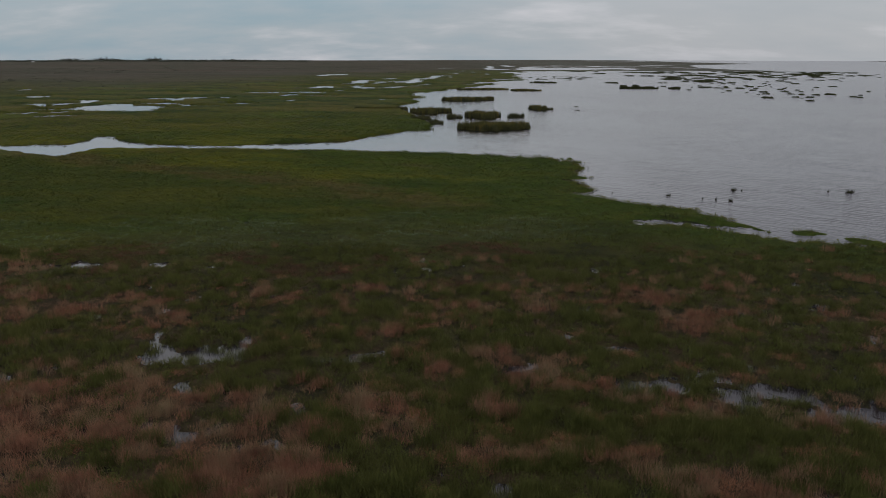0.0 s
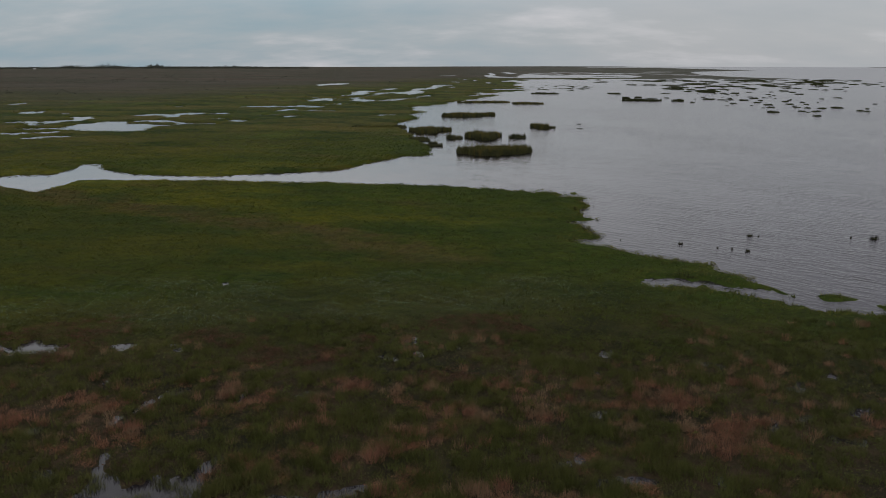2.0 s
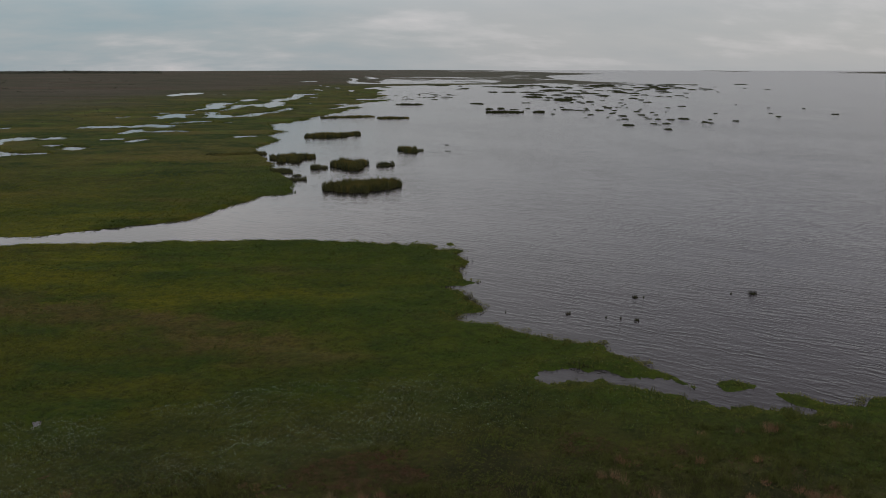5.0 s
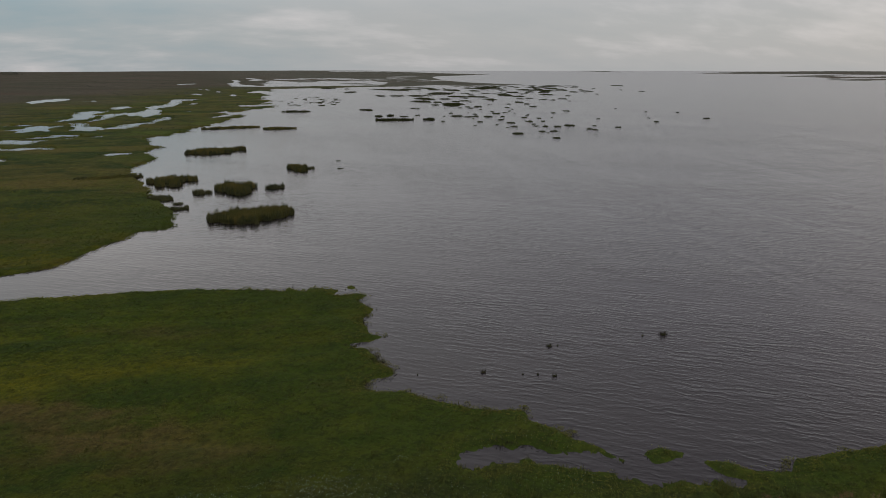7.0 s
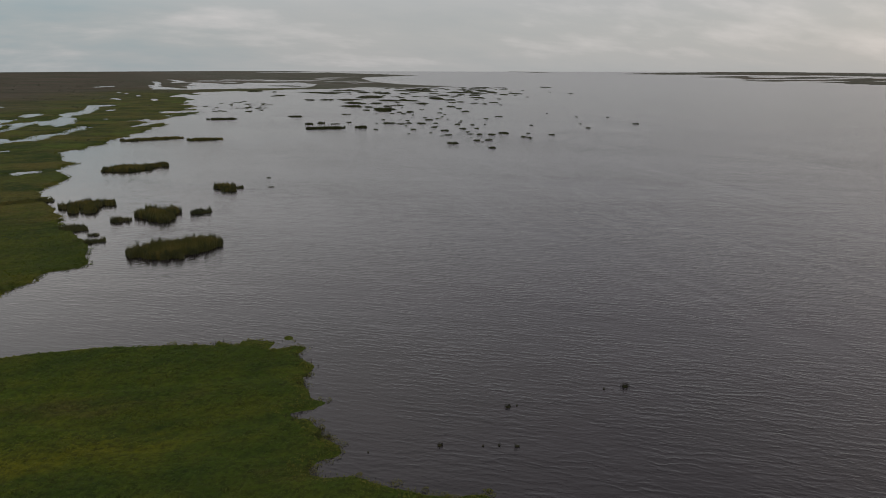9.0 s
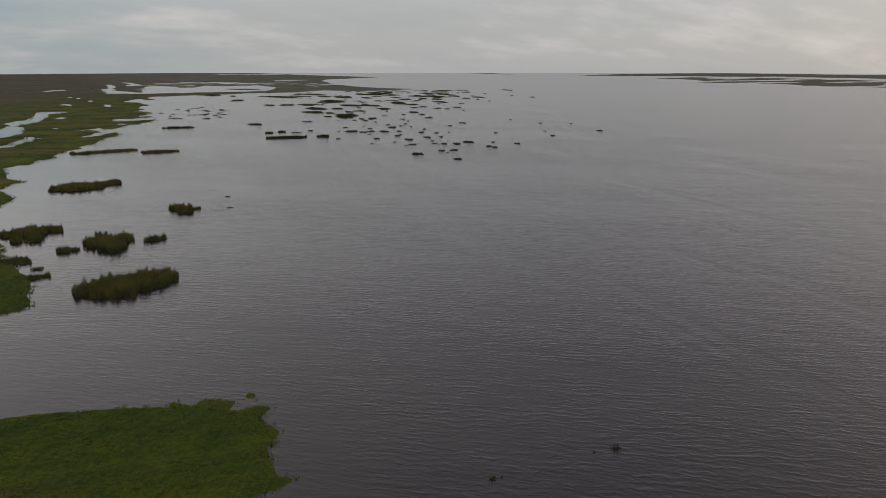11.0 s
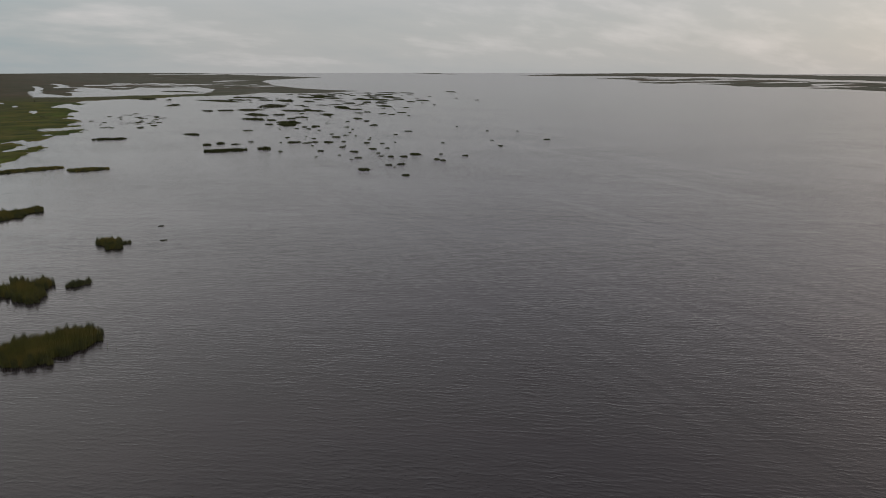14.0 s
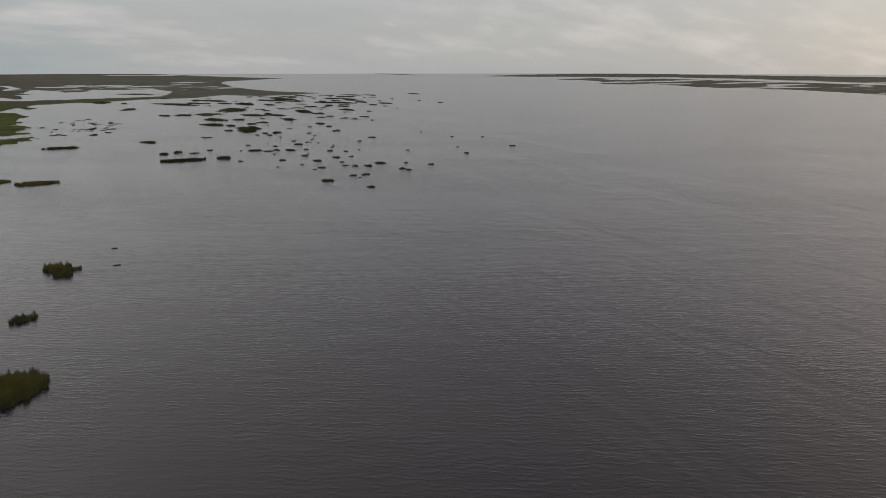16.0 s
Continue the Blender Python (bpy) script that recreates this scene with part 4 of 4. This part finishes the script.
    keep = (d > 3) & (rough(x / 120, y / 90, 3, 85) > -0.05)
    x, y, z = x[keep], y[keep], z[keep]
    r = np.hypot(x, y)
    n = 16
    c = np.repeat(np.stack([x, y, z], -1), n, 0) + rng.normal(size=(len(x) * n, 3)) * np.array([1.5, 1.5, 0.3]) * np.repeat(np.clip(r / 500, 0.5, 2.2), n)[:, None]
    c[:, 2] = np.maximum(c[:, 2], np.repeat(z, n))
    stuff("far_bushes", leaves(c, rng.uniform(0.4, 0.9, len(c)) * np.repeat(np.clip(r / 500, 0.6, 2.5), n), 0.4), far_leaf, "dark low bushes dotted over the far marsh", "bushes")
    # rank growth along the far shores
    x, y = scatter(420000, -36, 12, 165, 900)
    d, z = lookup(x, y)
    r = np.hypot(x, y)
    keep = (np.abs(d - 0.3) < 0.5 + r / 300) & (y > 163.5) & (rough(x / 9, y / 9, 3, 99) > -0.05) & (rng.uniform(size=len(x)) < np.clip(60 / r, 0.08, 0.3))
    x, y, z, r = x[keep], y[keep], np.maximum(z[keep], 0), r[keep]
    n = 12
    c = np.repeat(np.stack([x, y, z], -1), n, 0) + rng.normal(size=(len(x) * n, 3)) * np.array([0.5, 0.5, 0.3]) * np.repeat(np.clip(r / 300, 0.7, 2), n)[:, None]
    c[:, 2] = np.maximum(c[:, 2], np.repeat(z, n) + 0.03)
    stuff("far_shore_plants", leaves(c, rng.uniform(0.2, 0.42, len(c)) * np.repeat(np.clip(r / 300, 0.6, 2), n), 0.35), marsh_leaf, "rank green growth along the far marsh shore", "marsh plants")
    # reeds and stems fringing the waterline
    x, y = scatter(60000, -36, 40, 70, 520)
    d, z = lookup(x, y)
    keep = (np.abs(d - 0.1) < 0.9) & (y > 70) & ((x < 38) | (y > 92)) & ((x > 12) | (y > 185)) & (rough(x / 6, y / 6, 3, 89) > 0.15)
    stuff("shore_reeds", tufts(x[keep], y[keep], np.maximum(z[keep], 0), 9, 0.75, 0.05, 0.35, 0.25), dead_stem, "dark reeds fringing the marsh's waterline", "reeds")


near_grass()
fallen()
marsh_plants()


# ---- reed islands ----
def part(name, mesh, parent, label=""):
    ob = new(name, mesh)
    ob.parent = parent
    return tagged(ob, label)


def ragged_bed(x, y, u, v, seed, edge, lobes):
    """How far inside the bed's uneven outline a place lies."""
    body = np.max([1 - ((u - a) / p) ** 2 - ((v - b) / q) ** 2 for a, b, p, q in lobes], axis=0)
    return body + edge * (1.3 * rough(x / 2.4 + seed, y / 2.4, 3, 100 + seed) + 1.2 * rough(x / 5.5 + seed, y / 6.5, 2, 160 + seed))


def reed_island(name, length, width, height, density, blade, seed, edge=0.42, reed=reed_stem, rim=dark_reed, taper=0.35, crest=1.0, lobes=((0, 0, 1, 1),)):
    """A bed of reeds on its root mat, with taller bunches round its rim, lying along x, waterline at z = 0."""
    thing = new(name)
    n = int(length * width * density)
    u, v = rng.uniform(-1, 1, n), rng.uniform(-1, 1, n)
    x, y = u * length / 2, v * width / 2
    depth = ragged_bed(x, y, u, v, seed, edge, lobes)
    keep = (depth > 0.03) | (np.arange(n) < 3)
    x, y, depth = x[keep], y[keep], depth[keep]
    m = len(x)
    h = height * rng.uniform(0.55, 0.86, m) * np.clip(0.86 + 0.12 * depth + 0.4 * rough(x / 1.7, y / 1.7, 2, 120 + seed), 0.35, 1.1)
    h = h * (1 - taper * np.clip(0.8 - depth, 0, 1) ** 1.5)
    base = np.stack([x, y, np.full(m, -0.2)], -1)
    inner = blades(base, h + 0.2, blade * rng.uniform(0.7, 1.3, m), 0.2 * h * rng.uniform(0.2, 1.3, m), bent=False)
    tagged(part("inner_reeds", raw_mesh("inner_reeds", *inner, reed), thing, "olive reeds in the middle of the bed"), kind="stuff")
    # bunches: each draws the stems near it together
    n = int(length * width * density * 1.6)
    u, v = rng.uniform(-1.12, 1.12, n), rng.uniform(-1.12, 1.12, n)
    x, y = u * length / 2, v * width / 2
    cell = min(max(1.1, 0.065 * length) if density > 20 else 0.16 * length, 0.3 * width)
    ix, iy = np.round(x / cell), np.round(y / cell)
    cx, cy = (ix + 0.38 * grain(ix, iy, 170 + seed)) * cell, (iy + 0.38 * grain(ix, iy, 171 + seed)) * cell
    x, y = cx + (x - cx) * 0.84, cy + (y - cy) * 0.84
    dome = 1 - 0.5 * np.clip(4 * ((x - cx) ** 2 + (y - cy) ** 2) / cell ** 2, 0, 1)
    depth = ragged_bed(cx, cy, 2 * cx / length, 2 * cy / width, seed, edge, lobes)
    own = grain(ix, iy, 172 + seed)
    keep = (np.abs(depth - 0.04) < 0.27 + 0.14 * own) & (own > -0.6) | (np.arange(n) < 3)
    x, y, own, dome = x[keep], y[keep], own[keep], dome[keep]
    m = len(x)
    h = crest * height * rng.uniform(0.8, 1.04, m) * (0.9 + 0.2 * own) * dome
    base = np.stack([x, y, np.full(m, -0.2)], -1)
    outer = blades(base, h + 0.2, blade * rng.uniform(0.6, 1.1, m), 0.12 * h * rng.uniform(0.2, 1.3, m), bent=False)
    tagged(part("rim_reeds", raw_mesh("rim_reeds", *outer, rim), thing, "taller dark reed bunches round the rim"), kind="stuff")
    k, rings = 28, (0.4, 0.62, 0.8)
    bm = bmesh.new()
    loops_ = []
    wide, deep = lobes[0][2] * length / 2, lobes[0][3] * width / 2
    for q in rings:
        ring = []
        for j in range(k):
            a = 2 * math.pi * j / k
            px, py = lobes[0][0] * length / 2 + q * math.cos(a) * wide, lobes[0][1] * width / 2 + q * math.sin(a) * deep
            wob = 1 + 0.18 * float(rough(np.array(px / 2 + seed), np.array(py / 2), 2, 140))
            ring.append(bm.verts.new((px + 0.6 * (wob - 1), py + 0.6 * (wob - 1), 0.2 * height * (1 - q) + (0.05 if q < 0.7 else -0.12))))
        loops_.append(ring)
    mid = bm.verts.new((lobes[0][0] * length / 2, lobes[0][1] * width / 2, 0.22 * height))
    for j in range(k):
        bm.faces.new((loops_[0][j], loops_[0][(j + 1) % k], mid))
        for p, q in zip(loops_, loops_[1:]):
            bm.faces.new((p[j], q[j], q[(j + 1) % k], p[(j + 1) % k]))
    me = bpy.data.meshes.new("root_mat")
    bm.to_mesh(me)
    bm.free()
    me.materials.append(root_peat)
    part("root_mat", me, thing, "dark peaty root mat")
    return thing


def at(x, y, turn=0.0):
    return pose(x, y, float(lift(np.array(float(x)), np.array(float(y)))), 0, 0, turn)


# centre, length, width, reed height, turn
BIG_ISLANDS = [(15.3, 215, 20.8, 18.5, 2.5, 9), (14.2, 259.5, 11.9, 21, 2.5, 3), (25.6, 259, 7.2, 3.8, 2.1, 20), (-4.9, 281.5, 15.8, 20, 2.2, 4),
               (-8, 249, 6, 7, 1.4, 20), (-4, 231, 7, 3.5, 1.2, 10), (-3, 239, 3, 2, 1.0, 0), (-26, 297, 20, 7, 1.5, 12),
               (2.6, 256, 3.4, 4, 1.9, 0), (5.6, 256, 2.6, 3, 1.9, 0),
               (12.9, 371.5, 27.7, 18, 2.2, 14), (23.5, 378, 5, 6, 2.2, 0), (39.9, 301, 8.8, 16, 2.2, 10), (42.5, 301, 6, 2.5, 1.3, 12)]
# the beds that are not one oval: lobes as place and reach across the bed
LOBES = {0: ((-0.2, -0.06, 0.78, 0.8), (0.46, 0.12, 0.46, 0.66), (0.84, 0.16, 0.16, 0.42)),
         1: ((-0.1, -0.05, 0.58, 0.95), (-0.75, 0.15, 0.3, 0.35), (0.7, 0.3, 0.36, 0.35)),
         3: ((-0.1, 0.4, 0.62, 0.5), (0.05, -0.55, 0.28, 0.45), (-0.85, 0.3, 0.2, 0.3), (0.82, 0.35, 0.22, 0.3), (-0.5, -0.5, 0.2, 0.35)),
         10: ((-0.28, 0, 0.7, 0.92), (0.4, 0.12, 0.34, 0.34), (0.84, 0.2, 0.15, 0.24)), 2: ((0.2, 0, 0.75, 0.85), (-0.75, -0.1, 0.16, 0.3)), 12: ((-0.05, 0.38, 0.68, 0.5), (-0.15, -0.6, 0.6, 0.24), (0.75, 0.42, 0.24, 0.14))}
for k, (x, y, le, wi, he, turn) in enumerate(BIG_ISLANDS):
    ob = reed_island("reed_island", le, wi, he, 80, 0.055, k, reed=reed_stem if le > 8 else rim_reed, edge=0.22 if k in (0, 10) else 0.42, rim=rim_reed, lobes=LOBES.get(k, ((0, 0, 1, 1),)))
    ob.matrix_basis = at(x, y, turn)
    tagged(ob, "olive green reed bed standing in open lake water" if le > 9 else "small clump of dark reeds in lake water", "reed island", "reed islands off the marsh")

FAR_ISLANDS = [(27, 508, 37, 11, 1.8, 20), (56, 494, 20, 10, 1.9, 12), (51, 490, 8, 4, 1.6, 5), (94, 676, 22, 8, 2.2, 5), (86, 677, 4, 4, 2, 0),
               (81, 677, 3, 3, 1.8, 0), (147, 549, 26, 9, 2.3, 0), (146, 594, 7.5, 5, 2.2, 0), (157, 599, 5.5, 4, 2.2, 0), (166, 589, 7, 2, 1.2, 0),
               (173, 547, 8, 8, 2.4, 0), (177, 526, 3, 2, 1.2, 0)]
for k, (x, y, le, wi, he, turn) in enumerate(FAR_ISLANDS):
    ob = reed_island("reed_island", le, wi, he, 14, 0.24, 30 + k, 0.55, reed_stem if k < 3 else dark_reed, rim_reed if k < 3 else dark_reed, 0.5, 0.85)
    ob.matrix_basis = at(x, y, turn - 8)
    tagged(ob, "dark green reed bed standing far out in the lake", "reed island", "reed islands off the marsh")

# near tufts and stems standing in the shallows
TUFTS = [(46, 111.2, 1.1), (63.6, 109.8, 1.5), (42, 102.2, 0.8), (34, 106, 0.9), (38.4, 103.8, 0.4), (40.2, 103.2, 0.4), (26, 108, 0.3),
         (60.5, 110.4, 0.4), (47.2, 111, 0.4)]
for k, (x, y, s) in enumerate(TUFTS):
    ob = reed_island("reed_tuft", 0.78 * s, 0.7 * s, 0.44 + 0.2 * s, 90 if s > 0.5 else 160, 0.045, 60 + k, 0.6, dead_stem, dead_stem, 0.5, 1.0)
    ob.matrix_basis = at(x, y, 0)
    tagged(ob, "small tuft of dark plant stems in shallow water", "reed tuft", "tufts in the shallows")

# clumps dotted over the open lake
CLUMPS_A = [(208, 581, 10), (215, 572, 10), (223, 575, 6), (233, 603, 3), (231, 570, 7), (254, 605, 7), (262, 633, 4), (269, 617, 4), (243, 567, 4),
            (225, 531, 5), (202, 516, 5), (220, 500, 5), (207, 468, 5), (200, 463, 3), (239, 509, 6), (254, 550, 5), (262, 540, 4), (250, 509, 3),
            (230, 485, 3), (224, 469, 6), (228, 463, 5), (235, 459, 5), (248, 467, 7), (207, 427, 4), (215, 427, 5), (245, 435, 5), (246, 429, 4)]
CLUMPS_B = [(195, 386, 4.5), (186, 418, 7), (272, 443, 4), (304, 521, 3), (349, 519, 4), (266, 694, 6), (283, 719, 9), (267, 673, 3), (306, 696, 4),
            (339, 705, 8), (312, 756, 7), (339, 765, 5), (359, 761, 7), (369, 803, 10), (308, 602, 3), (275, 586, 2), (417, 899, 13), (439, 872, 5),
            (370, 891, 9), (278, 782, 22), (268, 752, 13), (304, 836, 8), (211, 704, 11), (421, 577, 3), (329, 481, 4), (263, 459, 3), (59, 322, 2), (55, 299, 2.5)]
CLUMPS_C = [(424, 1904, 80), (293, 1408, 13), (269, 1473, 34), (260, 1216, 19), (159, 687, 9), (286, 1033, 21), (321, 1035, 44), (293, 921, 28), (263, 846, 21), (276, 827, 10),
            (253, 765, 7), (315, 910, 13), (356, 1010, 5), (363, 980, 22), (389, 1003, 11), (303, 838, 10), (290, 798, 6), (263, 741, 12), (322, 854, 17),
            (311, 810, 3), (271, 718, 6), (349, 923, 6), (426, 1115, 7), (416, 1076, 9), (456, 1112, 13), (363, 873, 10), (299, 670, 3)]
CLUMPS_D = [(398, 593, 3), (391, 501, 5), (402, 649, 2), (206, 418, 3), (246, 436, 5), (360, 1334, 37), (398, 1362, 20), (382, 1114, 40), (561, 1407, 45),
            (586, 1360, 50), (615, 1499, 42), (463, 1289, 30), (458, 1452, 35), (387, 968, 11), (450, 974, 12), (521, 1105, 11), (572, 1131, 14),
            (527, 1035, 13), (459, 1047, 17), (436, 912, 8), (719, 1375, 12), (721, 1434, 36), (702, 1345, 26), (674, 1255, 16), (634, 1103, 6),
            (471, 881, 6), (439, 851, 6), (432, 868, 7), (446, 820, 4)]
kinds = [reed_island("reed_clump", 6, 3.2 + 0.5 * k, 1.5, 26, 0.2, 80 + k, 0.55, dark_reed, dark_reed, 0.85, 0.42,
                     lobes=((-0.2, 0.1 * (k % 3 - 1), 0.78, 0.8), (0.55 - 0.1 * k % 0.3, 0.2 * (k % 2) - 0.1, 0.42, 0.55))) for k in range(6)]
for k, ob in enumerate(kinds):
    tagged(ob, "low dark clump of reeds in open lake water", "reed clump", "reed clumps over the lake")
spots = CLUMPS_A + CLUMPS_B + CLUMPS_C + CLUMPS_D
pick = random.Random(5)
for _ in range(105):
    v = pick.random()
    y = 980 + 640 * v ** 0.7
    spots.append((0.43 * y + pick.gauss(0, 0.075) * y, y, pick.choice((4, 5, 6, 8, 10, 14, 20)) * y / 1300))
for _ in range(30):
    y = pick.uniform(480, 960)
    spots.append((0.43 * y + pick.gauss(0, 0.06) * y, y, pick.choice((1.5, 2, 2.5, 3, 4))))
lilies = len(spots)
for _ in range(44):
    a, q = pick.uniform(0, 2 * math.pi), 1.15 * math.sqrt(pick.random())
    spots.append((143 + 34 * q * math.cos(a) + 22 * q * math.sin(a), 895 + 112 * q * math.sin(a), pick.choice((3, 4, 5, 6.5))))
for k, (x, y, size) in enumerate(spots):
    ob = kinds[k] if k < 6 else copy_thing(kinds[k % 6], at(0, 0))
    s = size / 6
    ob.matrix_basis = at(x, y, pick.uniform(-25, 25)) @ Matrix.Diagonal((s, max(s, 0.35) * pick.uniform(1.1, 1.9) * min(max(y / 450, 1.0), 2.6), 0.4 if k >= lilies else 0.2 if y < 330 else min(max(0.32 + 0.5 * s, 0.38), 1.5), 1))


# ---- the far edge of the marsh ----
def tree(name, height, seed):
    t = np.random.default_rng(seed)
    thing = new(name)
    bm = bmesh.new()
    bmesh.ops.create_cone(bm, segments=7, radius1=height * 0.03, radius2=height * 0.012, depth=height * 0.6, cap_ends=True, matrix=pose(0, 0, height * 0.3))
    for k in range(4):
        bmesh.ops.create_cone(bm, segments=5, radius1=height * 0.012, radius2=height * 0.004, depth=height * 0.35, cap_ends=True,
                              matrix=pose(0, 0, height * 0.5, 0, 0, 90 * k) @ pose(height * 0.1, 0, height * 0.08, 0, 40, 0))
    me = bpy.data.meshes.new("trunk")
    bm.to_mesh(me)
    bm.free()
    me.materials.append(bark)
    part("trunk", me, thing)
    cent = t.normal(size=(9, 3)) * np.array([0.24, 0.24, 0.15]) * height + np.array([0, 0, 0.68 * height])
    c = np.repeat(cent, 45, 0) + t.normal(size=(405, 3)) * 0.085 * height
    part("crown", raw_mesh("crown", *leaves(c, np.full(405, height * 0.09), 0.3), far_leaf), thing)
    return thing


woods = []
for k in range(2600):
    az, r = pick.uniform(-37, 0) if k % 5 else pick.uniform(-37, -18), pick.uniform(3700, 4750)
    x, y = r * math.sin(radians(az)), r * math.cos(radians(az))
    g = float(grain(np.array(az * 0.9), np.array(2.0), 5))
    if az < -9 and (g > -0.3 or az < -18):
        woods.append((x, y, float(lift(np.array(x), np.array(y))) + pick.uniform(0, 4.5) * (1.0 if az < -14 else 0.35)))
for az0, half in ((-27.05, 0.7), (-24.65, 0.9), (-21.6, 0.5), (-16.4, 1.0)):
    for _ in range(70):
        az, r = az0 + pick.gauss(0, 0.5) * half, pick.uniform(4150, 4350)
        x, y = r * math.sin(radians(az)), r * math.cos(radians(az))
        woods.append((x, y, float(lift(np.array(x), np.array(y))) + pick.uniform(2, 13 if az0 < -20 else 7)))
woods = np.array(woods)
cc = np.repeat(woods, 14, 0) + rng.normal(size=(len(woods) * 14, 3)) * np.array([7, 7, 1.2])
stuff("far_woods", leaves(cc, rng.uniform(2.5, 5.0, len(cc)), 0.3), far_leaf, "low dark line of far trees along the marsh's edge", "woods")
TREES = [(-27.5, 4200, 14), (-27.0, 4210, 16), (-26.6, 4180, 13), (-25.1, 4300, 18), (-24.7, 4290, 20), (-24.3, 4310, 17), (-23.9, 4250, 13),
         (-21.9, 4300, 19), (-21.5, 4330, 22), (-21.1, 4300, 17), (-20.6, 4350, 12), (-16.7, 4500, 13), (-16.1, 4520, 12)]
for k, (az, r, h) in enumerate(TREES):
    ob = tree("tree", h, 200 + k)
    ob.matrix_basis = at(r * math.sin(radians(az)), r * math.cos(radians(az)))
    tagged(ob, "dark broad-crowned tree standing above the far woods", "tree", "trees along the far marsh edge")


def house():
    thing = new("house")
    bm = bmesh.new()
    bmesh.ops.create_cube(bm, size=1, matrix=pose(0, 0, 2.5) @ Matrix.Diagonal((16, 9, 5, 1)))
    me = bpy.data.meshes.new("wall")
    bm.to_mesh(me)
    bm.free()
    me.materials.append(white_wall)
    part("wall", me, thing, "white wall")
    bm = bmesh.new()
    v = [bm.verts.new(p) for p in ((-9, -5.5, 5), (9, -5.5, 5), (9, 5.5, 5), (-9, 5.5, 5), (-9, 0, 8), (9, 0, 8))]
    for f in ((0, 1, 5, 4), (2, 3, 4, 5), (0, 4, 3), (1, 2, 5), (0, 3, 2, 1)):
        bm.faces.new([v[i] for i in f])
    me = bpy.data.meshes.new("roof")
    bm.to_mesh(me)
    bm.free()
    me.materials.append(roof_metal)
    part("roof", me, thing)
    return thing


ob = house()
ob.matrix_basis = at(3650 * math.sin(radians(-29.27)), 3650 * math.cos(radians(-29.27)), 30) @ Matrix.Diagonal((0.7, 0.7, 0.6, 1))
tagged(ob, "small white house with a pale metal roof before far trees", "house")
